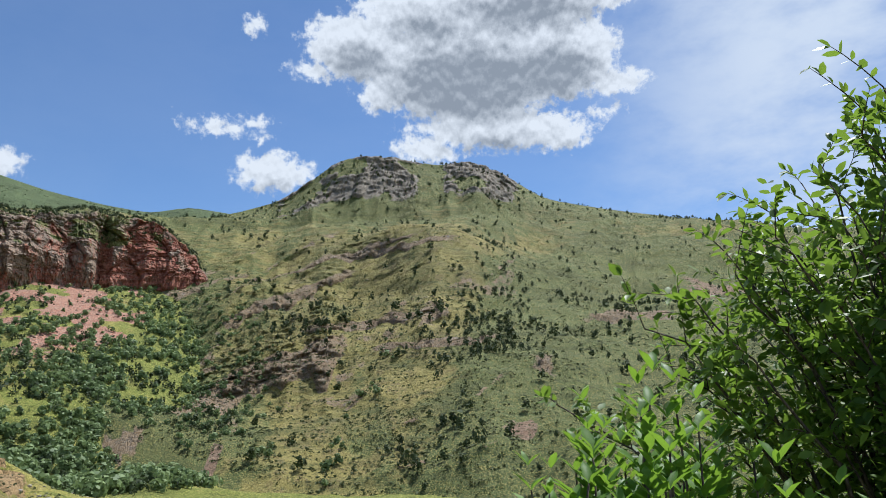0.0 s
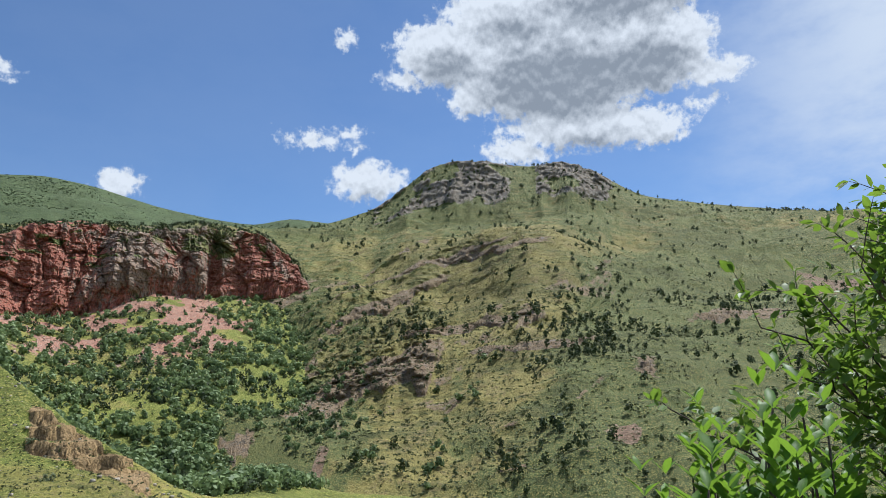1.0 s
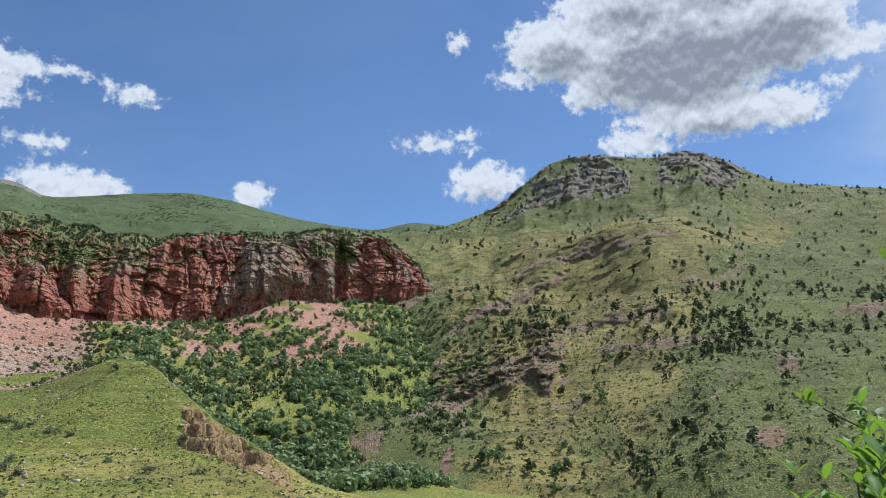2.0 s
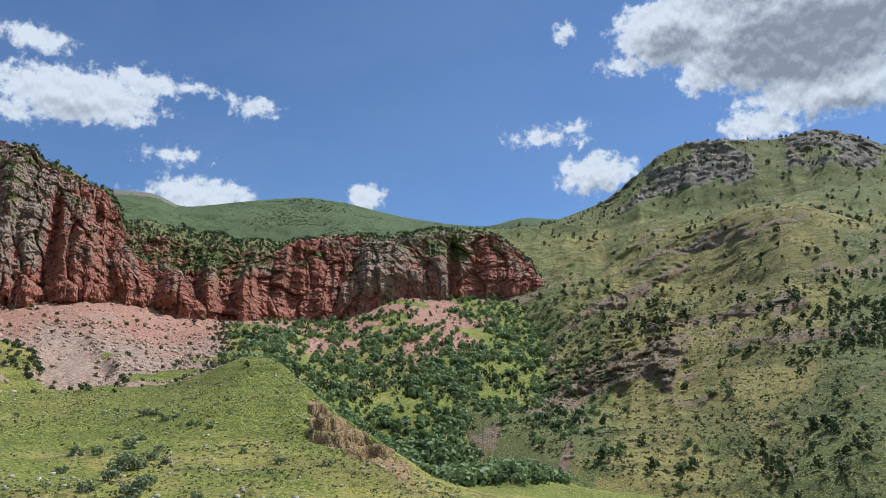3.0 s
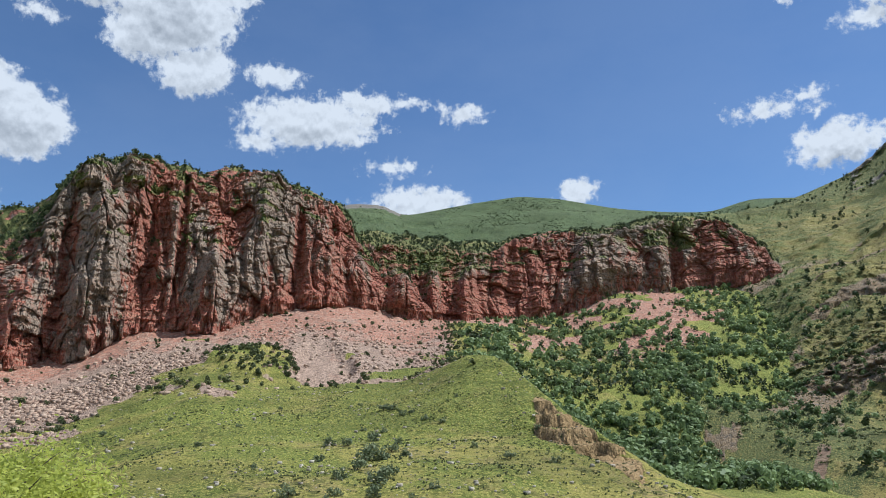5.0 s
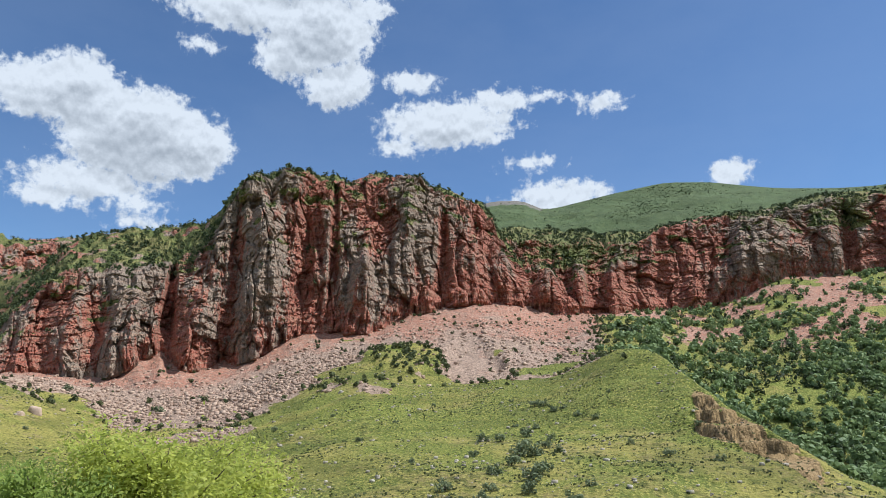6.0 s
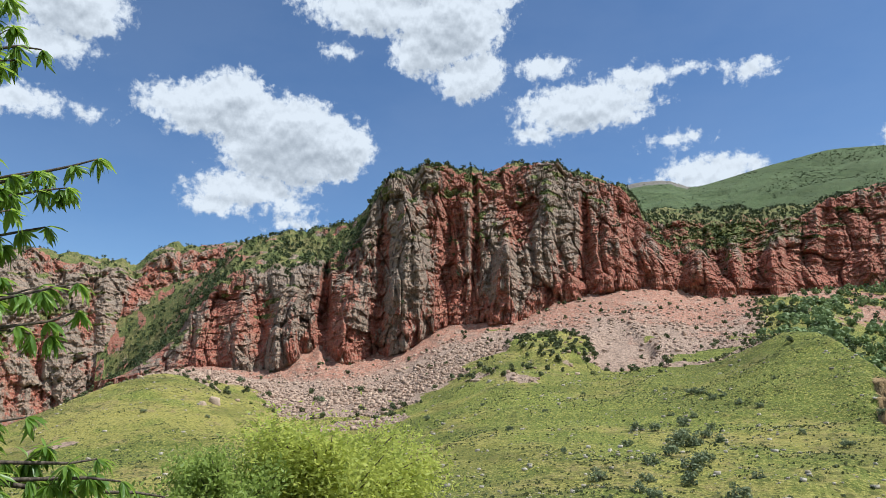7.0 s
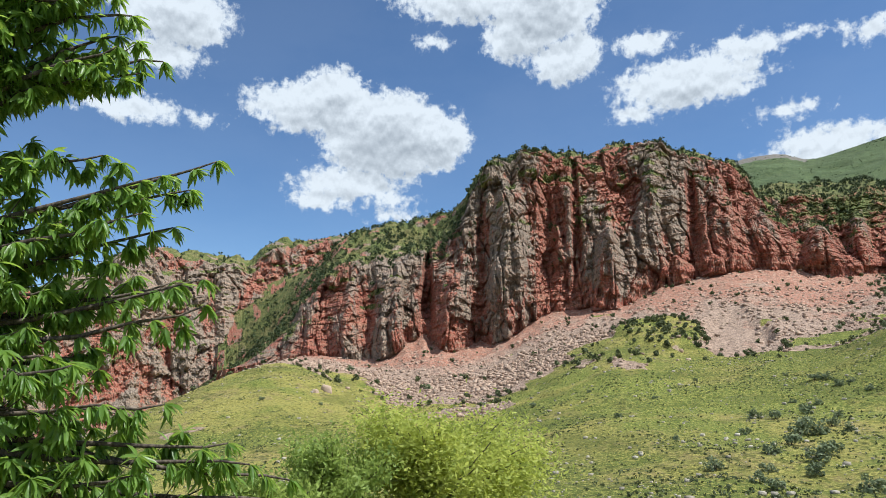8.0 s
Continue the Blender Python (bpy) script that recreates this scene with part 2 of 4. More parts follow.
    s = n.mix(n.math("MULTIPLY", n.step(lump, 0.55, 0.9), 0.6), s, tuple(min(1.0, 1.35 * c) for c in scree_a))
    s = n.mix(n.math("MULTIPLY", n.step(cell.outputs["Distance"], 0.5, 0.7), 0.5), s, tuple(0.38 * c for c in scree_a))
    s = n.mix(n.math("MULTIPLY", n.step(fine, 0.48, 0.42), 0.5), s, tuple(0.5 * c for c in scree_a))
    jag = n.math("MULTIPLY_ADD", fine, 1.1, n.math("MULTIPLY_ADD", mid, 1.1, -1.1))
    c = n.mix(n.step(n.math("ADD", at["scree"], jag), 0.42, 0.58), g, s)
    c = n.mix(n.step(n.math("ADD", at["rock"], jag), 0.44, 0.56), c, r)
    h = n.math("ADD", n.math("MULTIPLY", fine, 1.6), n.math("MULTIPLY_ADD", grit, 0.6, n.math("MULTIPLY_ADD", mid, 1.5, n.math("MULTIPLY", n.math("MINIMUM", split, 0.15), n.math("MULTIPLY", at["rock"], 4.0)))))
    finish(n, c, 0.92, h, 0.65, 2.0)
    return m


MEADOW = land_material("meadow_land", (0.158, 0.192, 0.034), (0.305, 0.272, 0.070), (0.270, 0.190, 0.100),
                       (0.33, 0.225, 0.108), (0.31, 0.180, 0.085), (0.40, 0.280, 0.145), (0.40, 0.285, 0.215), (0.42, 0.200, 0.135))
HILL = land_material("hill_land", (0.096, 0.126, 0.040), (0.268, 0.228, 0.072), (0.205, 0.150, 0.078),
                     (0.225, 0.200, 0.165), (0.240, 0.162, 0.086), (0.28, 0.215, 0.14), (0.25, 0.185, 0.128), (0.27, 0.175, 0.115))
FAR_LAND = land_material("far_land", (0.068, 0.105, 0.042), (0.135, 0.152, 0.062), (0.12, 0.11, 0.07),
                         (0.19, 0.17, 0.15), (0.20, 0.17, 0.13), (0.22, 0.19, 0.15), (0.25, 0.185, 0.128), (0.27, 0.175, 0.115))
CLIFF = land_material("cliff_rock", (0.095, 0.130, 0.036), (0.225, 0.210, 0.070), (0.20, 0.15, 0.09),
                      (0.290, 0.228, 0.176), (0.375, 0.118, 0.076), (0.42, 0.25, 0.16), (0.42, 0.32, 0.25), (0.44, 0.23, 0.155))

# ---- the ground: terrace, meadow, gully, rubble aprons, out to the horizon ----
fine_b = np.concatenate([np.linspace(-180, -48, 45)[:-1], np.linspace(-48, 14, 130)[:-1], np.linspace(14, 108, 640)[:-1], np.linspace(108, 180, 25)])
GROUND = [
    ([(-180, -88.2), (180, -88.2)], [(-180, 0.05), (180, 0.05)]),
    ([(-180, -21), (180, -21)], [(-180, 5), (180, 5)]),
    ([(-180, -14), (-60, -19), (20, -20), (60, -19), (110, -17), (180, -14)], [(-180, 16), (180, 16)]),
    ([(-180, -8), (-60, -13), (20, -14), (40, -13), (80, -12.5), (110, -12), (180, -8)], [(-180, 60), (180, 60)]),
    ([(-180, -5), (-60, -10), (14, -10), (28, -9.5), (40, -7.5), (80, -8.0), (110, -9), (180, -5)], [(-180, 110), (14, 120), (28, 110), (40, 110), (80, 115), (110, 120), (180, 110)]),
    ([(-180, -4), (-60, -8), (14, -8), (28, -7.6), (33, -4.5), (36, -3), (41, -2), (50, -2.5), (64, -2.6), (74, -4.6), (82, -5.6), (91, -3.4), (101, -5.5), (112, -8), (180, -4)],
     [(-180, 180), (14, 170), (28, 125), (33, 140), (41, 175), (56, 185), (74, 190), (91, 210), (112, 170), (180, 180)]),
    ([(-180, -3), (-60, -7), (14, -7), (24, -7.2), (28, -5.7), (30, -4.2), (33, -1.9), (35.8, 0.2), (38.8, 2.6), (41.4, 4.7), (43.6, 4.5), (46, 3.2), (48, 2.0), (56, 1.0), (60, 0.9), (64, 1.8), (69, 0), (74, -2.3),
      (82, -3.2), (88, 0), (91, 1.3), (95, 0.2), (101, -2.5), (104.5, -4.1), (112, -7), (180, -3)],
     [(-180, 260), (14, 200), (24, 150), (28, 145), (33, 165), (36, 185), (39, 210), (41.4, 240), (48, 265), (56, 270), (74, 270), (82, 280), (91, 330), (101, 290), (112, 240), (180, 260)]),
    ([(-180, -2), (-60, -6), (14, -6.0), (22, -4.2), (28, -6.0), (33, -5.5), (36, -3.0), (39, -0.5), (41.4, 2.8), (43.6, 3.2), (48, 3.0), (56, 4.4), (64, 3.8), (70, 2.2), (74, 0.3), (82, -0.6), (88, 1.0), (91, 1.2), (95, -3), (101, -8), (112, -11), (180, -2)],
     [(-180, 400), (14, 340), (22, 330), (28, 270), (36, 270), (41.4, 290), (48, 350), (56, 360), (74, 350), (91, 370), (101, 380), (112, 330), (180, 400)]),
    ([(-180, -1.5), (-60, -5), (6, -4), (12, 1.0), (16, 5.5), (19, 8.6), (21, 9.6), (25, 9.5), (28, 9.1), (31, 9.6), (33, 8.6), (36, 7.2), (42, 6.9), (46, 6.9), (50, 7.4), (51, 8.2), (55, 8.5), (57, 8.2), (62, 6.9), (63, 5.8), (70, 5.6),
      (72.7, 3.8), (76, 2.9), (79, 3.0), (79.7, 4.8), (82, 2.8), (85, 1.7), (88, 2.1), (92, 1.2), (95, 0.6), (101, -3), (112, -7), (180, -1.5)],
     [(-180, 700), (6, 760), (12, 760), (18, 740), (21, 705), (28, 675), (33, 645), (39, 605), (46, 565), (51, 535), (57, 495), (63, 460), (70, 455), (79, 435), (88, 445), (95, 480), (112, 560), (180, 700)]),
    ([(-180, -1.0), (6, -3), (12, 0), (20, 6), (50, 5), (88, 1.2), (100, -3), (180, -1.0)], [(-180, 1000), (180, 1000)]),
    ([(-180, -0.4), (180, -0.4)], [(-180, 4700), (180, 4700)]),
]
r, z, v, b = loft(fine_b, GROUND, [4, 8, 14, 30, 40, 56, 30, 60, 6, 6], 5, 1.5)
x, y = place(r, b)
amp = smooth(r, 12, 120)
z = z + amp * (fbm(x / 60, y / 60, z / 60, 4) * 3.2 + fbm(x / 14, y / 14, z / 14, 3) * 1.2 + fbm(x / 3.5, y / 3.5, z / 3.5, 2) * 0.3) + 0.05 * fbm(x / 0.8, y / 0.8, z, 2) * smooth(r, 0.8, 3)
apron = smooth(v, 5.9, 6.15) * (1 - smooth(v, 8.05, 8.3)) * smooth(b, 43, 47) * (1 - smooth(b, 95, 98))
talus = smooth(v, 7.25, 7.6) * (1 - smooth(v, 8.05, 8.3)) * smooth(b, 22, 25) * (1 - smooth(b, 44, 48))
patchy = fbm(x / 28 + 3, y / 28, z / 28, 4)
scree = apron * smooth(patchy + 0.6 * smooth(v, 6.1, 7.4), -0.02, 0.16) + talus * smooth(patchy + 0.25 * smooth(-np.abs(b - 29), -5, -2), 0.0, 0.14) * 0.9
scree = np.maximum(scree, smooth(patchy, 0.36, 0.44) * 0.7 * (v > 4.5) * (v < 6) * (b > 60))
scree = np.maximum(scree, smooth(-np.hypot((b - 76.5) / 4.2, (v - 5.72) / 0.22) + 0.6 * patchy, -1.1, -0.8) * 0.85)
outcrop = smooth(b, 29.0, 31.0) * (1 - smooth(b, 37.2, 39.2)) * smooth(v, 4.95, 5.15) * (1 - smooth(v, 5.80, 5.95)) * smooth(fbm(x / 9, y / 9, z / 3, 4, 0.6), -0.5, -0.25)
z = z + scree * (0.9 * fbm(x / 5, y / 5, z / 5, 3) + 0.5 * fbm(x / 1.6, y / 1.6, z / 1.6, 2)) + outcrop * (0.3 + 2.6 * np.abs(fbm(x / 8, y / 8, z / 2, 4, 0.65)))
step_up = z / 3.4 + 0.6 * fbm(x / 16, y / 16, 0 * z, 4)
z = z + outcrop * 3.4 * (np.floor(step_up) + smooth(step_up - np.floor(step_up), 0.72, 1.0) - step_up)
bowl = smooth(-np.hypot((b - 55.3) / 2.6, (v - 6.62) / 0.5), -1.15, -0.75)
hump = smooth(-np.hypot((b - 61.2) / 3.4, (v - 6.55) / 0.36) + 0.5 * patchy, -1.1, -0.85)
z = z - 5.0 * bowl + 3.0 * hump
scree = np.maximum(scree, bowl) * (1 - 0.9 * hump)
dry = np.clip(0.54 + 0.8 * fbm(x / 60, y / 70, 0 * z, 3) + 0.6 * fbm(x / 16, y / 16, 0 * z + 4, 3) - 0.30 * smooth(b, 40, 24) * (v > 6.1), 0, 1)
G = dict(x=x, y=y, z=z, b=b, v=v, r=r, scree=np.clip(scree, 0, 1), dry=dry, bowl=bowl, hump=hump)
ground = grid_mesh("ground", x, y, z, {"rock": outcrop, "scree": np.clip(scree, 0, 1), "dry": dry, "red": np.clip(0.1 + 0.8 * smooth(v, 6.8, 7.7) + 0.5 * fbm(x / 40, y / 40, z / 40, 3) + 0.5 * smooth(-np.abs(b - 54.4 + 0.8 * (v - 6.6)), -1.0, -0.4) * bowl, 0, 1)}, [MEADOW])
tagged(ground, "green alpine meadow with rubble aprons and dry patches", "ground", kind="structure")

# ---- the grassy mountain with its spur ----
mb = np.linspace(-50, 33, 640)
KB = (-62, -50, -35, -25, -15, -8, -3, 2, 8, 14, 20, 27, 33)


def at_bearings(*vals):
    return list(zip(KB, vals))


MOUNTAIN = [
    (at_bearings(*[-13] * 8, -11, -9, -7, -6, -12), at_bearings(135, 140, 150, 160, 170, 180, 190, 200, 215, 235, 260, 300, 300)),
    (at_bearings(*[-7] * 8, -6, -4, -3, 0, -9), at_bearings(190, 200, 205, 210, 215, 220, 225, 240, 255, 275, 310, 380, 340)),
    (at_bearings(*[0] * 8, 0, 0, 1.5, 4, -5), at_bearings(330, 330, 330, 320, 300, 290, 290, 310, 350, 410, 480, 580, 400)),
    (at_bearings(*[5] * 11, 8, -2), at_bearings(540, 530, 520, 500, 455, 410, 400, 425, 480, 530, 580, 740, 520)),
    (at_bearings(*[8, 9, 9, 9, 9, 9, 9, 9, 9, 9, 9, 11, 2]), at_bearings(720, 730, 760, 740, 680, 560, 510, 540, 630, 680, 700, 870, 680)),
    (at_bearings(*[9, 10, 11, 12.5, 13, 12.6, 13.2, 14.2, 13, 11.5, 12, 13, 6]), at_bearings(900, 930, 960, 930, 880, 770, 660, 670, 750, 800, 830, 940, 850)),
    (at_bearings(*[9.5, 10.2, 11.2, 13.4, 14.6, 15.0, 15.2, 14.8, 14.8, 13.6, 13.5, 14, 8]), at_bearings(980, 1000, 1040, 1030, 990, 930, 900, 890, 910, 930, 950, 980, 950)),
    ([(-62, 9), (-50, 9.5), (-33, 10.8), (-27, 12.5), (-23, 13.9), (-19, 14.8), (-15, 15.6), (-10.5, 16.6), (-8.6, 17.1), (-6.7, 18.3), (-4.8, 19.5), (-2.3, 20.5), (-0.3, 20.1), (1.1, 20.2), (4.1, 20.7), (6.6, 20.8),
      (9.0, 20.4), (10.9, 18.8), (13.6, 16.8), (17.2, 15.5), (20.7, 14.6), (27, 14), (33, 9)], at_bearings(1150, 1150, 1150, 1140, 1120, 1100, 1080, 1070, 1060, 1050, 1040, 1060, 1060)),
    (at_bearings(*[6] * 13), at_bearings(*[1500] * 13)),
]
r, z, v, b = loft(mb, MOUNTAIN, [6, 34, 58, 58, 58, 44, 64, 6], 5)
x, y = place(r, b)
rise_of = np.degrees(np.arctan2(z - EYE, r))
lump = fbm(x / 160, y / 160, z / 160, 4)
ravine = fbm((b + 1.5 * lump) / 7.0, v * 0.22, 0 * b + 2, 3, 0.55, ridged=True)
r = r - smooth(v, 0.5, 1.5) * (1 - smooth(v, 6.2, 6.9)) * 30 * ravine * (r / 600)
x, y = place(r, b)
z = z + (smooth(v, 0.3, 1.2) * (1 - smooth(v, 6.3, 7.0))) * (lump * 15 + fbm(x / 30, y / 30, z / 30, 3, ridged=True) * 3.0) + fbm(x / 7, y / 7, z / 7, 2) * 0.5
crag = smooth(v, 6.15, 6.45) * smooth(b, -7.5, -5.5) * (1 - smooth(b, 13.2, 14.6)) * (1 - smooth(v, 7.0, 7.2))
crag = crag * np.maximum(smooth(fbm(b / 2.6 + 5, v * 3.4, 0 * b, 5, 0.6), -0.24, -0.06) * (1 - 0.9 * smooth(b, -0.6, 0.4) * (1 - smooth(b, 1.6, 2.8))), 0.9 * smooth(v, 6.86, 6.95) * smooth(fbm(b * 1.2, 0 * b, 0 * b, 2), -0.2, 0.1))
bump_out = crag * (8 - 12 * fbm(x / 24, y / 24, z / 40, 5, 0.65, ridged=True) + 7 * fbm(x / 8, y / 8, z / 8, 3))


def ledge(lo_b, hi_b, lo_e, hi_e, thick):
    """A dipping bed of rock that stands out of the slope along a slanting line."""
    line = lo_e + (b - lo_b) / (hi_b - lo_b) * (hi_e - lo_e) + 0.45 * fbm(b / 2.4, 0 * b, 0 * b + lo_b, 4, 0.6)
    thick = thick * (0.75 + 0.8 * fbm(b / 1.6, 0 * b, 0 * b + hi_b, 3))
    span = smooth(b, lo_b - 0.3, lo_b + 2.5) * (1 - smooth(b, hi_b - 2.5, hi_b + 0.3)) * (0.7 + 0.3 * smooth(fbm(b / 1.3, 0 * b + 3, 0 * b, 3), -0.3, 0.2))
    d = rise_of - line
    return span * smooth(d, -thick, -0.8 * thick) * (1 - smooth(d, 0.0, 0.3)), span * (smooth(d, -thick, -0.45 * thick) * (1 - smooth(d, 0.0, 2.2 + thick)))


dip = rise_of + 0.45 * b + 0.6 * fbm(b / 5, rise_of / 5, 0 * b, 3)
bedded = smooth(v, 0.8, 1.6) * (1 - smooth(v, 5.0, 6.0)) * smooth(b, -12, -4)
strata = fbm(dip / 1.5, b / 14, 0 * b + 6, 4, 0.6, ridged=True)
bump_out = bump_out + bedded * (4.0 * smooth(strata, 0.1, 0.7) + 2.0 * fbm(x / 12, y / 12, z / 12, 3)) * (r / 500)
rock = np.maximum(crag, 0.55 * bedded * smooth(strata, 0.40, 0.55) * smooth(fbm(b / 1.4, rise_of / 1.4, 0 * b + 3, 4), 0.02, 0.25))
for lb, hb, le, he, th, out in ((7.0, 22.5, 6.2, 0.4, 2.9, 20), (6.5, 19.0, 11.2, 5.6, 1.1, 9), (-1.5, 13.0, 8.3, 5.8, 0.8, 6), (21.5, 27.5, -1.4, -2.8, 1.6, 5), (-10.0, -6.2, 3.6, 4.4, 1.7, 9), (-2.0, 9.5, 13.6, 11.6, 0.5, 4),
                                (-6.0, 7.0, 6.0, 5.0, 0.5, 3), (-20.0, -10.5, 6.6, 7.2, 0.9, 5), (1, 17, 14.0, 9.0, 0.4, 3)):
    mk, push = ledge(lb, hb, le, he, th)
    rock, bump_out = np.maximum(rock, mk), bump_out + push * out * (1.0 - 0.55 * fbm(x / 11, y / 11, z / 22, 4, 0.65, ridged=True) + 0.4 * fbm(x / 7, y / 7, z / 3, 4, 0.65))
r = r - bump_out
x, y = place(r, b)
right_dark = smooth(-b, 10, 18) * smooth(v, 3.2, 4.0) * (1 - smooth(v, 5.0, 5.6))
gullies = smooth(fbm(b / 2.5, v * 0.7, 0 * b, 3), 0.05, 0.3)
# -0.55 term: greener grass right of the spur, darkened in place of cloud shadow
dry = np.clip(0.62 + 0.5 * fbm(x / 120, y / 120, z / 120, 3) + 0.36 * smooth(-np.abs(b - 1 - (13 - rise_of) * 0.42), -11, -3) * (1 - smooth(v, 5.0, 5.6)) - 0.35 * smooth(v, 5.3, 6.2) - 0.3 * smooth(b, 14, 20) - 0.25 * gullies - 0.55 * smooth((13 - rise_of) * 0.42 - b + 2.5 * lump, 1.5, 6.5) * (1 - smooth(v, 4.6, 5.6)), 0, 1)
bare = smooth(-b, 17, 21) * smooth(v, 3.4, 3.8) * (1 - smooth(v, 4.5, 5.0)) * smooth(fbm(x / 60, y / 60, z / 60, 3), -0.15, 0.15)
chute = smooth(-np.abs(b - 17.9 + 0.35 * (rise_of + 4)), -0.7, -0.25) * (rise_of < -2.8) * (rise_of > -7.5)
chute = np.maximum(chute, 0.8 * smooth(-np.hypot(b + 6.4, (rise_of + 0.5) * 1.2), -1.6, -0.9))
M = dict(x=x, y=y, z=z, b=b, v=v, r=r, rise=rise_of, rock=rock, dry=dry)
mountain = grid_mesh("mountain", x, y, z, {"rock": np.clip(rock, 0, 1), "scree": np.clip(0.75 * chute + bare * 0.6, 0, 1), "dry": dry, "red": np.clip(0.75 - 0.5 * smooth(v, 5.5, 6.3), 0, 1)}, [HILL])
tagged(mountain, "green grassy mountain with grey crags and dipping rock bands", "mountain", kind="structure")

# ---- the red cliffs ----
def cliff(name, label, bearings, base, lip, crest, counts, column, seed, back=9.0, redness=0.5, buttresses=(), verdure=None):
    """Cliff from its foot up to the lip, with ribs, clefts and beds, then a shoulder to the crest and down behind."""
    low = ([(k, e - 2.0) for k, e in base[0]], base[1])
    r, z, v, b = loft(bearings, [low, base, lip, crest, ([(bearings[0], back), (bearings[-1], back)], [(k, d + 160) for k, d in crest[1]])], counts, 1)
    x, y = place(r, b)
    up = v - 1
    face = smooth(up, -0.95, -0.5) * (1 - 0.8 * smooth(up, 1.0, 1.45))
    s = np.radians(b) * 450
    o = 0 * s + seed
    bend = 9 * fbm(s / 30, z / 34, o, 3) + 1.3 * fbm(s / 9, z / 11, o + 15, 3)
    ribs = fbm((s + bend) / 52, z / 150, o, 2, ridged=True)
    cleft = -fbm((s + bend) / 24, z / 75, o + 3, 3, ridged=True)
    crack = -fbm((s + bend) / 8.5, z / 24, o + 6, 4, 0.6, ridged=True)
    block = fbm((s + 0.4 * bend) / 10, z / 13, o + 11, 3)
    beds = fbm(s / 60, z / 5.0, o + 8, 3, 0.6)
    proud = np.zeros_like(s)
    g = np.random.default_rng(int(seed) + 5)
    s0, s1 = s.min(), s.max()
    for _ in range(int((s1 - s0) / 3.4)):
        at, wide, high = g.uniform(s0, s1), g.uniform(4.0, 15.0) * column / 13, 0.25 + 0.85 * g.random() ** 0.8
        sel = np.abs(s[0] - at) < wide * 1.6
        if sel.sum() < 2:
            continue
        lean = g.normal() * 0.12 * wide
        narrow = np.clip(1 - up[:, sel] / high, 0, 1)
        q = np.abs(s[:, sel] + bend[:, sel] * 0.35 + lean * up[:, sel] - at) / (wide * (0.35 + 0.65 * narrow ** 0.7))
        deep = g.uniform(0.45, 0.95) * wide + 2.0
        proud[:, sel] = np.maximum(proud[:, sel], deep * np.clip(1 - q, 0, 1) ** 0.8 * np.minimum(1, 2.2 * narrow) ** 0.6)
    spurs = np.zeros_like(s)
    for at, half, high, deep in buttresses:
        q = np.abs(b + 0.012 * bend * half - at) / (half * (0.35 + 0.65 * np.clip(1 - up / high, 0, 1)))
        one = deep * smooth(1.15 - q, 0.0, 0.9) * (1 - smooth(up, 0.8 * high, 1.05 * high))
        spurs = np.where(np.abs(one) > np.abs(spurs), one, spurs)
    big, big_joint, big_tone = blocks((s + bend) / 13, (z + 0.8 * bend) / 34, seed + 1)
    mid, mid_joint, mid_tone = blocks((s + 0.8 * bend) / 5.0, (z + 0.5 * s + bend) / 10, seed + 2)
    few, few_joint, few_tone = blocks((s + 0.8 * bend) / 2.1, (z + 0.5 * bend) / 3.2, seed + 3)
    relief = spurs * (0.35 + 0.65 * smooth(up, -0.05, 0.3)) + column * (ribs * 0.36 + cleft * 0.5) + proud * 1.2 + 7.0 * big + 2.6 * big_joint + 3.6 * mid + 1.0 * mid_joint + 1.7 * few + 0.5 * few_joint
    shelf = z / 9.0 + 1.3 * fbm(s / 30, z / 30, o + 4, 3)
    shelf = shelf - np.floor(shelf)
    out = face * (relief + 2.6 * crack + 1.6 * block - 1.5 * (shelf - 0.5) + 1.0 * fbm(x / 6, y / 6, z / 6, 4, 0.7, ridged=True) + 1.8 * fbm(x / 2.6, y / 2.6, z / 2.6, 3, 0.7))
    r = r - out - face * 6
    x, y = place(r, b)
    z = z + smooth(up, 0.6, 1.0) * (1 - smooth(up, 1.9, 2.2)) * (6.0 * cleft + 4.0 * fbm(s / 8, up * 2, o, 3) + 3.0 * crack - 0.5) * column / 14
    ledges = smooth(fbm(s / 9, z / 5, 0 * s + seed + 2, 4) + 0.16 * (shelf - 0.5), 0.27, 0.34) * smooth(up, 0.1, 0.7) * 0.8
    top = smooth(up, 1.06, 1.3)
    rock = np.clip(1 - ledges - top * smooth(fbm(x / 12, y / 12, z / 12, 3), -0.35, -0.05), 0, 1)
    if verdure:
        rock = rock * (1 - curve(verdure, b, 0.6) * smooth(up + 0.5 * fbm(s / 14, z / 14, o + 9, 4), 0.35, 0.6))
    hollow = smooth(-relief + np.median(relief), -6.0, 9.0)
    red = np.clip((curve(redness, b, 0.8) if isinstance(redness, list) else redness) - 0.12 + 0.75 * hollow + 0.75 * fbm(s / 26, z / 38, o + 1, 4) + 0.22 * (big_tone - 0.5) + 0.3 * (mid_tone - 0.5) - 0.42 * smooth(up, 0.5, 1.0) + 0.22 * (1 - smooth(up, 0.0, 0.3)), 0, 1)
    ob = grid_mesh(name, x, y, z, {"rock": rock, "scree": 0 * rock, "dry": 0.5 + 0 * rock, "red": red}, [CLIFF], False)
    tagged(ob, label, "cliff", kind="structure")
    return dict(x=x, y=y, z=z, b=b, v=v, r=r, rock=rock, up=up)


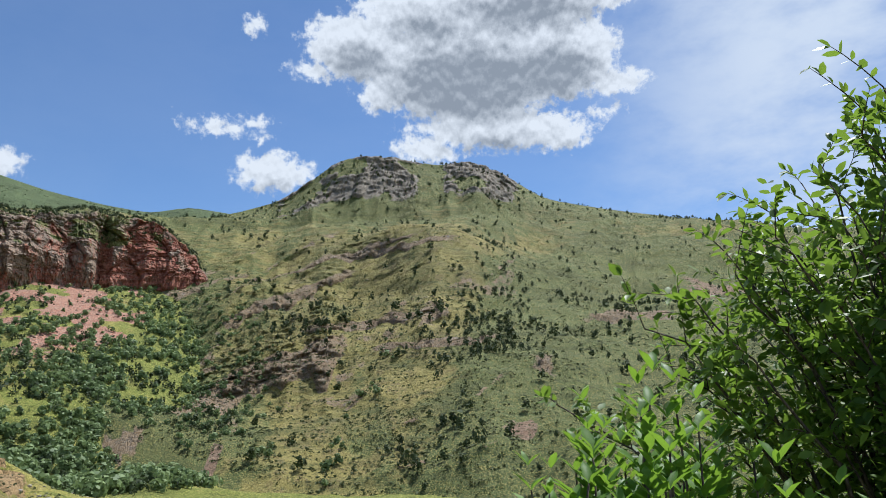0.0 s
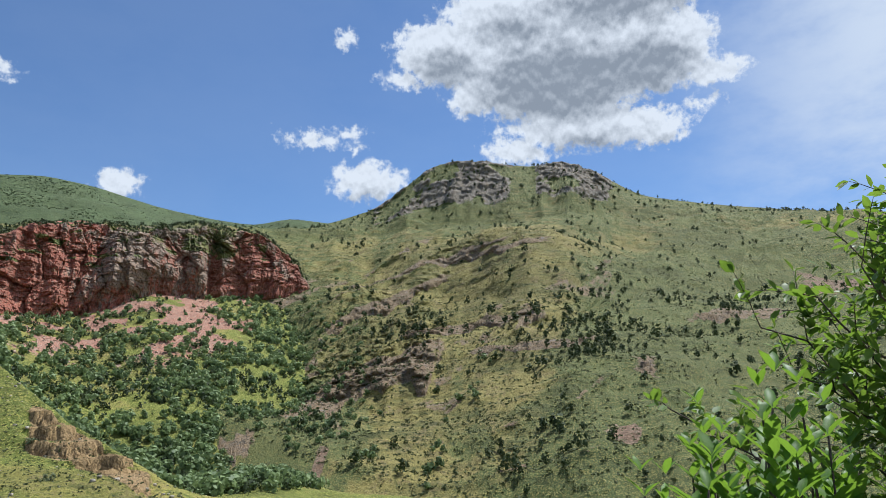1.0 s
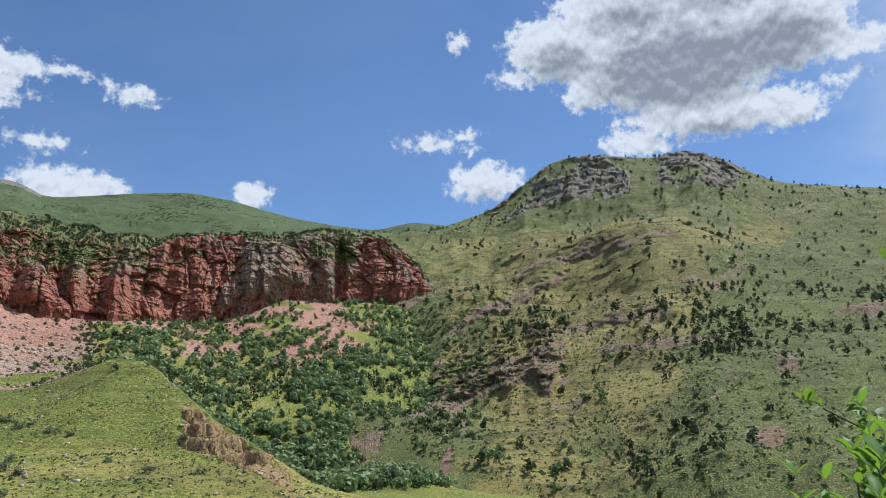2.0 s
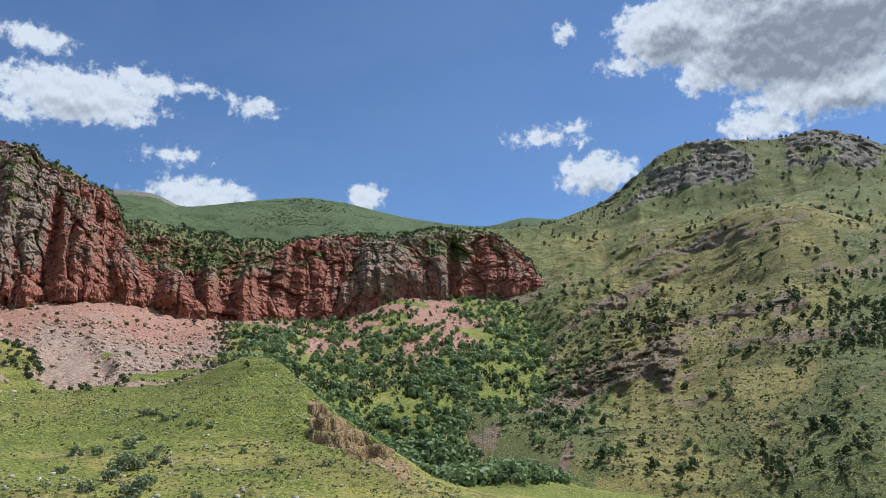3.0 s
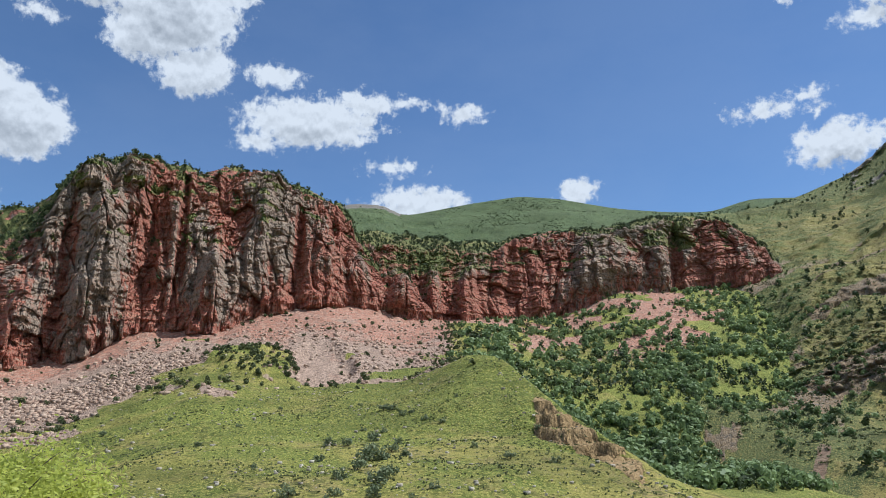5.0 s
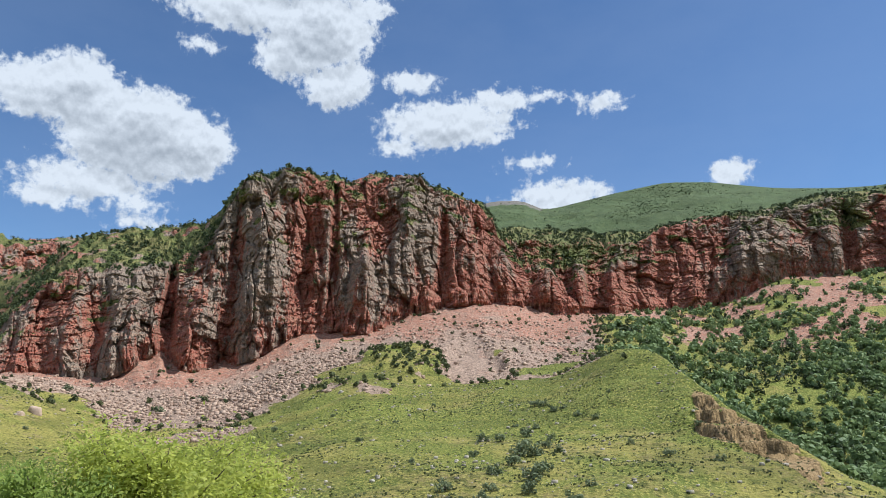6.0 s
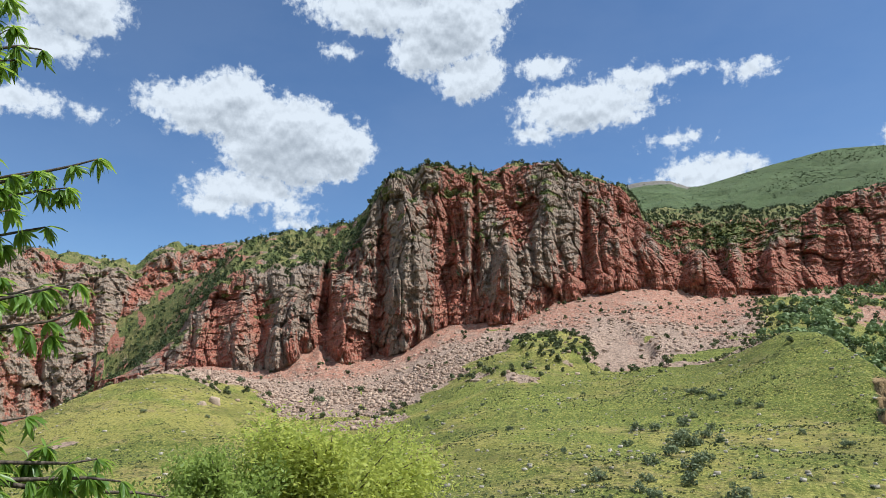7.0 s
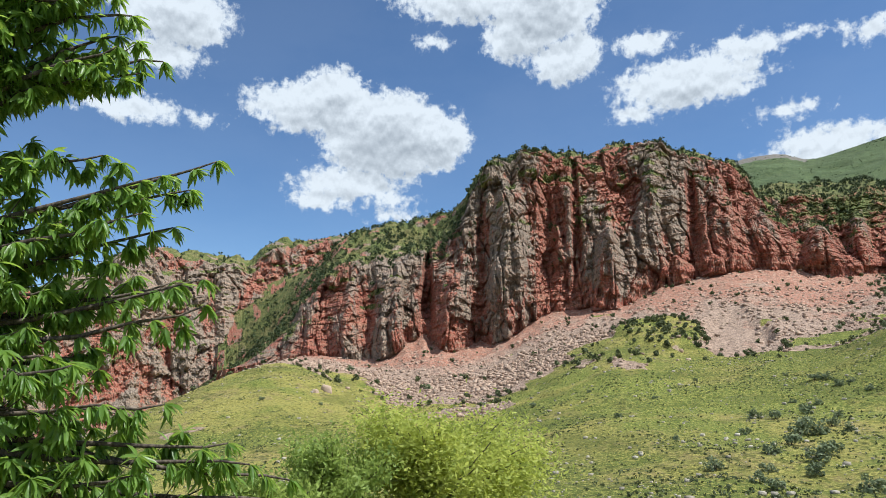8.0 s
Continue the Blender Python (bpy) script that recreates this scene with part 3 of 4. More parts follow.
MASS = cliff("cliff_massif", "tall red and grey limestone cliff above a rubble apron", np.linspace(46.5, 96, 820),
             ([(46, 7.0), (50, 7.4), (51, 8.2), (55, 8.5), (57, 8.2), (62, 6.9), (63, 5.8), (70, 5.6), (72.7, 3.8), (76, 2.9), (79, 3.0), (79.7, 4.8), (82, 2.8), (85, 1.7), (88, 2.1), (92, 1.2), (96, 0.5)],
              [(46, 540), (51, 525), (57, 485), (63, 452), (70, 445), (79, 425), (80, 440), (82, 425), (88, 435), (96, 480)]),
             ([(46, 7.2), (47.4, 8.3), (48.6, 10.7), (49.6, 11.6), (50.7, 9.8), (51.1, 11.4), (53.1, 13.3), (53.5, 15.4), (54.7, 16.0), (57.1, 16.8), (60.1, 17.8), (62.4, 18.2), (64.7, 17.9), (66.8, 17.2), (67.3, 17.7), (69.4, 18.0),
               (72.3, 17.6), (74.8, 16.2), (75.8, 14.6), (77, 11.8), (78.2, 10.2), (80.1, 9.3), (82.5, 8.8), (84.8, 8.4), (86.7, 9.0), (88, 7.4), (90, 5.2), (92, 3.0), (94, 1.2), (96, 0.1)],
              [(46, 552), (51, 555), (57, 530), (63, 500), (70, 492), (76, 470), (79, 472), (82, 470), (88, 485), (96, 520)]),
             ([(46, 7.6), (47.4, 8.6), (48.6, 10.9), (49.6, 11.7), (50.7, 9.9), (51.1, 11.7), (53.1, 13.6), (53.5, 15.8), (54.7, 16.4), (57.1, 17.3), (60.1, 18.3), (62.4, 18.7), (64.7, 18.4), (66.8, 17.8), (67.3, 18.3), (69.4, 18.5),
               (72.3, 18.3), (74.8, 16.9), (75.8, 15.3), (77, 14.0), (78, 13.7), (81.1, 13.0), (83.9, 12.6), (86.5, 11.8), (88, 9.6), (90, 6.8), (92, 4.0), (94, 1.8), (96, 0.3)],
              [(46, 580), (57, 560), (63, 530), (70, 515), (76, 500), (79, 540), (82, 560), (88, 570), (96, 600)]),
             [10, 180, 44, 10], 13.0, 0.0, redness=[(46, 0.75), (57, 0.75), (60, 0.5), (66, 0.62), (70, 0.5), (74, 0.35), (77, 0.45), (79.5, 0.7), (80.5, 0.25), (84, 0.1), (88, 0.6), (96, 0.5)],
             buttresses=((48.9, 1.7, 1.05, 20), (52.6, 2.2, 0.75, 16), (55.5, 1.0, 0.9, 9), (57.8, 0.9, 0.85, -12), (61.0, 1.3, 0.9, 10), (64.4, 1.9, 0.42, 22), (66.9, 0.7, 1.1, -12),
                         (69.4, 1.4, 0.8, -12), (72.6, 2.8, 0.85, 20), (79.4, 0.8, 1.3, -26), (82.4, 2.0, 0.95, 13), (85.6, 1.6, 0.9, 12), (77.2, 1.5, 0.55, 14)))
SECOND = cliff("cliff_second", "long red cliff with a flat grassy top", np.linspace(18.6, 55, 540),
               ([(17.5, 8.5), (19.5, 9.9), (25.3, 9.5), (28.1, 9.1), (30.9, 9.6), (32.8, 8.6), (35.6, 7.2), (42, 6.9), (47, 6.9), (55, 7.0)], [(17.5, 715), (20, 695), (28, 668), (33, 640), (39, 598), (46, 560), (55, 545)]),
               ([(17.5, 9.2), (19.7, 10.2), (20.1, 12.3), (21.9, 13.5), (24.7, 14.4), (28.1, 14.3), (31, 13.8), (32.9, 14.1), (36.7, 13.9), (40, 13.0), (41.9, 11.8), (43.8, 12.6), (46.1, 12.5), (48.8, 12.6), (51, 13.0), (55, 13)],
                [(17.5, 725), (20, 715), (28, 695), (33, 668), (39, 630), (46, 600), (55, 600)]),
               ([(17.5, 9.5), (19.7, 10.4), (20.1, 12.5), (21.9, 13.7), (24.7, 14.8), (28.1, 14.7), (31, 14.2), (32.9, 14.5), (36.7, 14.2), (40, 13.6), (41.9, 13.0), (43.8, 13.5), (46.1, 13.6), (48.8, 14.0), (51, 14.1), (55, 14)],
                [(17.5, 745), (20, 750), (28, 735), (33, 710), (39, 690), (46, 680), (55, 690)]),
               [8, 120, 26, 8], 11.0, 20.0, redness=[(17.5, 0.6), (24, 0.72), (27, 0.5), (30, 0.35), (34, 0.4), (37, 0.9), (42, 0.95), (55, 0.8)],
               buttresses=((32.5, 4.0, 0.98, 24), (28.0, 1.3, 0.6, 12), (26.6, 0.7, 1.0, -12), (37.6, 1.0, 0.7, 8), (40.0, 1.0, 1.2, -9), (43.4, 1.3, 0.75, 14), (46.4, 1.1, 0.7, 14), (23.0, 2.6, 0.55, 6)),
               verdure=[(17, 0.1), (24, 0.35), (26, 0.6), (29, 0.45), (34, 0.4), (36, 0.1), (39.5, 0.1), (41.5, 0.5), (47.5, 0.55), (50, 0.5)])
GORGE = cliff("cliff_gorge", "shaded grey and red gorge cliffs", np.linspace(84, 125, 340),
              ([(84, -2), (95, -3), (101, -7), (112, -9), (125, -9)], [(84, 640), (95, 620), (101, 600), (112, 560), (125, 520)]),
              ([(84, 10.4), (86.7, 11.2), (90, 10.6), (92.6, 9.6), (94.2, 8.6), (95.7, 9.0), (97.8, 9.4), (100.3, 9.8), (103.3, 9.5), (104.2, 8.4), (108, 6), (125, 9)], [(84, 720), (95, 700), (101, 690), (112, 640), (125, 600)]),
              ([(84, 11.6), (86.7, 12.0), (90, 11.5), (92.6, 10.5), (94.2, 9.6), (95.7, 10.0), (97.8, 10.2), (100.3, 10.4), (103.3, 10.1), (104.2, 9.0), (108, 7), (125, 10)], [(84, 760), (95, 740), (101, 730), (112, 690), (125, 650)]),
              [4, 110, 16, 6], 15.0, 40.0, back=3.0, redness=0.34)

# ---- far hills ----
fb = np.linspace(8, 112, 420)
FAR = [
    ([(8, 6), (112, 4)], [(8, 1300), (112, 1300)]),
    ([(8, 10), (25, 10.5), (36, 11), (50, 11), (60, 10), (112, 5)], [(8, 1800), (112, 1700)]),
    ([(8, 13), (14, 14.2), (17.2, 15.4), (20.9, 15.7), (23.8, 14.95), (27, 15.2), (31, 15.75), (35.8, 16.8), (39.2, 17.1), (43.5, 16.5), (48, 15.6), (49.4, 15.4), (50.7, 16.3), (53.8, 16.3), (57, 15), (65, 12), (80, 9), (112, 4)], [(8, 2500), (112, 2300)]),
    ([(8, 4), (112, 2)], [(8, 3300), (112, 3300)]),
]
r, z, v, b = loft(fb, FAR, [30, 60, 6], 3)
x, y = place(r, b)
z = z + (1 - smooth(v, 1.7, 2.0)) * (24 * fbm(x / 260, y / 260, z / 260, 4) + 8 * fbm(x / 70, y / 70, z / 70, 3, ridged=True))
far_rock = smooth(b, 48.9, 49.6) * smooth(v, 1.82, 1.93)
F = dict(x=x, y=y, z=z, b=b, v=v, r=r)
far_hill = grid_mesh("far_hill", x, y, z, {"rock": far_rock, "scree": 0 * b, "dry": np.clip(-0.05 + 0.5 * fbm(x / 300, y / 300, z / 300, 3), 0, 1), "red": 0 * b}, [FAR_LAND])
tagged(far_hill, "smooth green hills in the distance", "hill", kind="structure")

# ---- growing and lying things: shapes ----
def part(name, data, parent, label="", mat=None):
    """Links a mesh or a bmesh as one object under a thing or a part."""
    if isinstance(data, bmesh.types.BMesh):
        me = bpy.data.meshes.new(name)
        data.to_mesh(me)
        data.free()
        data = me
    if mat:
        data.materials.append(mat)
    ob = new(name, data)
    ob.parent = parent
    return tagged(ob, label)


def poly_mesh(name, verts, faces, mat, smooth_faces=False):
    """A mesh from arrays; all faces have as many corners."""
    me = bpy.data.meshes.new(name)
    me.vertices.add(len(verts))
    me.vertices.foreach_set("co", np.asarray(verts, np.float32).ravel())
    k = faces.shape[1]
    me.loops.add(faces.size)
    me.loops.foreach_set("vertex_index", faces.astype(np.int32).ravel())
    me.polygons.add(len(faces))
    me.polygons.foreach_set("loop_start", np.arange(0, faces.size, k, dtype=np.int32))
    me.update(calc_edges=True)
    if smooth_faces:
        me.polygons.foreach_set("use_smooth", np.ones(len(faces), bool))
    me.materials.append(mat)
    me.update()
    return me


def tumbled(n, seed, tilt=math.pi):
    """Random turns as matrices."""
    g = np.random.default_rng(seed)
    q = g.normal(size=(n, 4))
    q /= np.linalg.norm(q, axis=1)[:, None]
    a, bq, c, d = q.T
    return np.stack([np.stack([1 - 2 * (c * c + d * d), 2 * (bq * c - a * d), 2 * (bq * d + a * c)], -1),
                     np.stack([2 * (bq * c + a * d), 1 - 2 * (bq * bq + d * d), 2 * (c * d - a * bq)], -1),
                     np.stack([2 * (bq * d - a * c), 2 * (c * d + a * bq), 1 - 2 * (bq * bq + c * c)], -1)], 1)


def crown(n, seed, size=0.3, squat=0.75, cone=0.0, lobes=5, spread=1.0):
    """Leaf sprays, four-cornered, gathered in lobes on an uneven crown one unit high and wide."""
    g = np.random.default_rng(seed)
    lobe = g.normal(size=(lobes, 3)) * (0.26 * spread, 0.26 * spread, 0.2 * spread) + (0, 0, 0.5)
    lobe_r = g.uniform(0.22, 0.36, lobes)
    which = g.integers(0, lobes, n)
    d = g.normal(size=(n, 3))
    d /= np.linalg.norm(d, axis=1)[:, None]
    pos = lobe[which] + d * lobe_r[which][:, None] * g.uniform(0.55, 1.05, n)[:, None]
    pos[:, 2] = np.maximum(pos[:, 2], 0.03)
    pos[:, :2] *= (1 - cone * np.clip(pos[:, 2:], 0, 1))
    pos[:, 2] *= squat
    za = d + g.normal(size=(n, 3)) * 0.45 + (0, 0, 0.15)
    za /= np.linalg.norm(za, axis=1)[:, None]
    xa = np.cross(za, g.normal(size=(n, 3)))
    xa /= np.linalg.norm(xa, axis=1)[:, None]
    m = np.stack([xa, np.cross(za, xa), za], -1)
    quad = np.array([(-0.5, -0.12, 0), (0.1, -0.45, 0.1), (0.55, 0.08, 0), (-0.05, 0.42, 0.12)])
    s = size * g.uniform(0.5, 1.2, n)
    v = np.einsum("nij,kj->nki", m, quad) * s[:, None, None] + pos[:, None, :]
    return v.reshape(-1, 3), np.arange(4 * n).reshape(-1, 4)


def rock_shape(seed):
    """A broken angular stone, about one unit across."""
    g = np.random.default_rng(seed)
    v = np.array([(i, j, k) for k in (-0.38, 0.34) for i, j in ((-0.5, -0.5), (0.5, -0.5), (0.5, 0.5), (-0.5, 0.5))])
    v = v * g.uniform(0.55, 1.1, (8, 3)) * (1.0, 0.8, 0.85)
    return v, np.array([(3, 2, 1, 0), (4, 5, 6, 7), (0, 1, 5, 4), (1, 2, 6, 5), (2, 3, 7, 6), (3, 0, 4, 7)])


def boulder_shape(seed):
    """A weathered boulder with many broken faces."""
    bm = bmesh.new()
    bmesh.ops.create_icosphere(bm, subdivisions=3, radius=0.5)
    for vv in bm.verts:
        d = vv.co.normalized()
        cut = min(0.5, *((0.25 + 0.13 * ((seed * 7 + k * 3) % 5) / 5) / max(d.dot(a), 0.3) for k, a in enumerate(CUTS)))
        vv.co = d * (cut + 0.04 * noise.noise(d * 4 + Vector((seed, 0, 0))))
    bm.verts.index_update()
    out = np.array([vv.co[:] for vv in bm.verts]), np.array([[vv.index for vv in fc.verts] for fc in bm.faces])
    bm.free()
    return out


CUTS = [Vector(c).normalized() for c in ((1, 0.2, 0.3), (-0.8, 0.5, 0.4), (0.1, -1, 0.2), (0.2, 0.9, 0.5), (0.1, 0.1, 1), (-0.5, -0.6, -0.2))]


def strewn(name, shapes, spots, sizes, mat, seed, label, category, lean=0.12, stretch=0.2):
    """Very many alike things as one joined mesh."""
    g = np.random.default_rng(seed)
    kind = g.integers(0, len(shapes), len(spots))
    all_v, all_f, base = [], [], 0
    for i, (sv, sf) in enumerate(shapes):
        p, s = spots[kind == i], sizes[kind == i]
        if not len(p):
            continue
        t = g.uniform(0, 6.283, len(p))
        c, sn = np.cos(t), np.sin(t)
        wide = s * g.uniform(1 - stretch, 1 + stretch, len(p))
        vx = (sv[None, :, 0] * c[:, None] - sv[None, :, 1] * sn[:, None]) * wide[:, None]
        vy = (sv[None, :, 0] * sn[:, None] + sv[None, :, 1] * c[:, None]) * wide[:, None]
        vz = sv[None, :, 2] * s[:, None] - lean * s[:, None]
        v = np.stack([vx, vy, vz], -1) + p[:, None, :]
        all_v.append(v.reshape(-1, 3))
        all_f.append((sf[None] + (np.arange(len(p)) * len(sv))[:, None, None] + base).reshape(-1, sf.shape[1]))
        base += len(p) * len(sv)
    ob = new(name, poly_mesh(name, np.concatenate(all_v), np.concatenate(all_f), mat))
    return tagged(ob, label, category, kind="stuff")


def sow(land, weight, count, seed):
    """Random places on a sheet of land, as dense as the weight says."""
    g = np.random.default_rng(seed)
    p = np.stack([land["x"], land["y"], land["z"]], -1)
    a, c, d = p[:-1, :-1], p[1:, :-1] - p[:-1, :-1], p[:-1, 1:] - p[:-1, :-1]
    area = np.linalg.norm(np.cross(c, d), axis=-1) * weight[:-1, :-1]
    cum = np.cumsum(area.ravel())
    pick = np.searchsorted(cum, g.random(count) * cum[-1])
    u, t = g.random(count)[:, None], g.random(count)[:, None]
    return a.reshape(-1, 3)[pick] + c.reshape(-1, 3)[pick] * u + d.reshape(-1, 3)[pick] * t


def on_land(land, bearing, rise):
    """The first place on a sheet of land along a bearing and a rise from the eye."""
    j = int(np.argmin(np.abs(land["b"][0] - bearing)))
    e = np.degrees(np.arctan2(land["z"][:, j] - EYE, land["r"][:, j]))
    i = int(np.argmax((e >= rise) & (land["r"][:, j] > 20)))
    return Vector((land["x"][i, j], land["y"][i, j], land["z"][i, j]))


def leaf_material(name, dark, light, through=0.3, rough=0.55, scale=0.05):
    m, n = material(name)
    isle = n.add("ShaderNodeNewGeometry").outputs["Random Per Island"]
    each = n.add("ShaderNodeObjectInfo").outputs["Random"]
    p = n.add("ShaderNodeNewGeometry").outputs["Position"]
    t = n.math("MULTIPLY_ADD", isle, 0.55, n.math("MULTIPLY_ADD", each, 0.2, n.math("MULTIPLY_ADD", n.step(n.noise(p, scale, 3), 0.35, 0.65), 0.5, -0.12)))
    c = n.mix(n.math("ADD", t, 0.0, clamp=True), dark, light)
    finish(n, c, rough, through=through, tint=n.mix(0.5, c, tuple(1.5 * q for q in light)))
    return m


def stone_material(name, a, bcol, scale=0.6):
    m, n = material(name)
    p = n.add("ShaderNodeNewGeometry").outputs["Position"]
    isle = n.add("ShaderNodeNewGeometry").outputs["Random Per Island"]
    fine = n.noise(p, scale * 8, 5, 0.65)
    c = n.mix(isle, a, bcol)
    c = n.mix(n.math("MULTIPLY", n.step(fine, 0.45, 0.65), 0.5), c, tuple(0.55 * q for q in a))
    finish(n, c, 0.9, fine, 0.6, 0.2)
    return m


JUNIPER = leaf_material("juniper_leaf", (0.026, 0.042, 0.017), (0.078, 0.104, 0.040), 0.10, 0.7)
SCRUB = leaf_material("scrub_leaf", (0.042, 0.060, 0.024), (0.125, 0.140, 0.058), 0.15, 0.7)
LUSH = leaf_material("gully_leaf", (0.062, 0.105, 0.042), (0.215, 0.285, 0.115), 0.25, 0.6)
GREY_BUSH = leaf_material("grey_bush_leaf", (0.075, 0.105, 0.052), (0.215, 0.250, 0.135), 0.2, 0.65, 0.3)
RUBBLE = stone_material("rubble_stone", (0.29, 0.195, 0.140), (0.54, 0.405, 0.310))
PALE = stone_material("pale_stone", (0.30, 0.265, 0.21), (0.50, 0.45, 0.37))

gm, mm = np.ones_like(G["z"]), np.ones_like(M["z"])
clump = smooth(fbm(M["x"] / 55, M["y"] / 55, M["z"] / 55, 3), -0.05, 0.3)
groves = (smooth(-np.hypot((M["b"] + 3.5) / 4.2, (M["rise"] - 7.0) / 3.0), -1.25, -0.7) * 2.2 + smooth(-np.hypot((M["b"] - 11) / 4, (M["rise"] - 6.5) / 1.5), -1.2, -0.8) * 1.6
          + smooth(-np.hypot((M["b"] + 16) / 3.5, (M["rise"] - 7.6) / 1.2), -1.2, -0.6) * 2.5)
seen = (M["v"] > 0.8) * (M["v"] < 7.02) * (M["b"] > -46)
nearer = 1 / np.maximum(M["r"], 150) ** 1.2
firs = [crown(52, 10 + i, 0.27, 1.3, 0.5, 5, 0.5) for i in range(5)]
rounds = [crown(64, 30 + i, 0.28, 0.85, 0.1, 6, 0.62) for i in range(6)]
small = [crown(26, 90 + i, 0.36, 0.9 + 0.1 * i, 0.1 * i, 4) for i in range(5)]
lows = [crown(8, 50 + i, 0.5, 0.6, 0.1, 3) for i in range(5)]
g0 = np.random.default_rng(3)
spots = sow(M, seen * (0.22 + 0.8 * clump + groves + 1.2 * smooth(M["v"], 6.0, 6.4)) * nearer, 2500, 1)
strewn("juniper_trees", firs, spots, g0.uniform(2.0, 6.2, len(spots)) * (0.75 + 0.5 * g0.random(len(spots))), JUNIPER, 2, "dark green junipers dotted over the grassy mountain", "juniper")
low_w = seen * (0.25 + 0.9 * smooth(fbm(M["x"] / 22, M["y"] / 22, M["z"] / 22, 3), -0.1, 0.25) + 0.9 * (M["v"] < 4.2) * smooth(M["b"], -12, 4)) * nearer
spots = sow(M, low_w, 24000, 4)
strewn("hill_scrub", lows, spots, g0.uniform(0.7, 2.3, len(spots)), SCRUB, 5, "low grey-green scrub on the mountain slopes", "scrub")
wet = seen * (smooth(M["b"], 12.5, 18) * smooth(M["v"], 0.8, 1.2) * (1 - smooth(M["v"], 3.2, 4.6)) + 0.5 * smooth(-np.abs(M["b"] - 7 + 0.5 * M["rise"]), -1.2, -0.3) * (M["v"] < 3.2)) * nearer
spots = sow(M, wet * (0.2 + smooth(fbm(M["x"] / 18, M["y"] / 18, M["z"] / 18, 3), -0.2, 0.2)), 1000, 6)
strewn("slope_thicket", rounds, spots, g0.uniform(1.8, 5.6, len(spots)), LUSH, 7, "fresh green bushes down the gully side", "thicket")
gul = smooth(G["v"], 6.25, 6.5) * (1 - smooth(G["v"], 7.9, 8.05)) * smooth(G["b"], 17, 19) * (1 - smooth(G["b"], 41, 45)) * (1.1 - G["scree"]) / np.maximum(G["r"], 100) ** 1.1
spots = sow(G, gul * (0.25 + smooth(fbm(G["x"] / 25, G["y"] / 25, G["z"] / 25, 3), -0.2, 0.25) + 0.9 * smooth(-np.abs(G["v"] - 6.75), -0.5, -0.1)), 2900, 8)
strewn("gully_trees", rounds, spots, g0.uniform(2.4, 7.4, len(spots)), LUSH, 9, "dense leafy trees and bushes filling the gully", "trees")
spots = sow(G, gul * (0.3 + smooth(fbm(G["x"] / 30 + 9, G["y"] / 30, G["z"] / 30, 3), -0.1, 0.25)), 1700, 10)
strewn("gully_scrub", small, spots, g0.uniform(1.2, 4.4, len(spots)), JUNIPER, 11, "dark bushes among the gully trees", "bushes")
field = (G["v"] > 2.6) * (G["v"] < 6.6) * (G["b"] > 26) * (G["b"] < 112) * (1 - G["scree"]) / np.maximum(G["r"], 60) ** 0.8
spots = sow(G, field * (0.25 + smooth(fbm(G["x"] / 14, G["y"] / 14, G["z"] / 14, 3), -0.05, 0.3)), 14000, 12)
strewn("meadow_tussocks", lows, spots, g0.uniform(0.25, 0.85, len(spots)), SCRUB, 13, "tufts and herbs standing in the meadow", "tussocks")
stones = [rock_shape(70 + i) for i in range(12)]
spots = sow(G, field * (0.15 + smooth(fbm(G["x"] / 10 + 4, G["y"] / 10, G["z"] / 10, 3), 0.05, 0.35)), 2600, 14)
strewn("meadow_stones", stones, spots, 0.25 + 0.9 * g0.random(len(spots)) ** 4, PALE, 15, "pale stones scattered over the meadow", "stones", -0.15)
fan = G["scree"] * (1 - 0.85 * smooth(G["v"], 7.0, 7.6)) * (1 - 0.8 * G["bowl"]) * (G["b"] > 20) * (G["b"] < 97) * (G["v"] < 8.1)
big_band = 0.35 + 1.8 * smooth(-np.abs(G["v"] - 6.6), -0.5, -0.15) * smooth(G["b"], 60, 66) + 0.8 * smooth(fbm(G["x"] / 16, G["y"] / 16, G["z"] / 16, 3), 0, 0.3)
spots = sow(G, fan * big_band, 22000, 16)
strewn("scree_boulders", stones, spots, 0.35 + 2.0 * g0.random(len(spots)) ** 5, RUBBLE, 17, "tumbled pinkish boulders on the rubble apron", "boulders", -0.15)
edge = (smooth(G["scree"], 0.02, 0.3) * (1 - smooth(G["scree"], 0.5, 0.95)) + 0.06 + 1.2 * G["hump"]) * (G["v"] > 5.8) * (G["v"] < 8.0) * (G["b"] > 42) * (G["b"] < 98)
spots = sow(G, edge, 900, 18)
strewn("apron_bushes", rounds, spots, g0.uniform(1.0, 3.6, len(spots)), SCRUB, 19, "bushes along the edge of the rubble apron", "bushes")
for cl, count, sd, tag in ((MASS, 3600, 20, "massif"), (SECOND, 3400, 22, "second"), (GORGE, 800, 24, "gorge")):
    wt = (smooth(cl["up"], 0.93, 1.05) * (1 - smooth(cl["up"], 2.05, 2.2)) * (0.5 + smooth(fbm(cl["x"] / 16, cl["y"] / 16, cl["z"] / 16, 3), -0.1, 0.2)) + 0.6 * (1 - cl["rock"]) * (cl["up"] > 0.1) + 0.02 * (cl["up"] > 0))
    spots = sow(cl, wt, count, sd)
    strewn("cliff_shrubs", small, spots, g0.uniform(1.1, 4.0, len(spots)), JUNIPER, sd + 1, "small dark shrubs on the cliff ledges and rim", "shrubs")

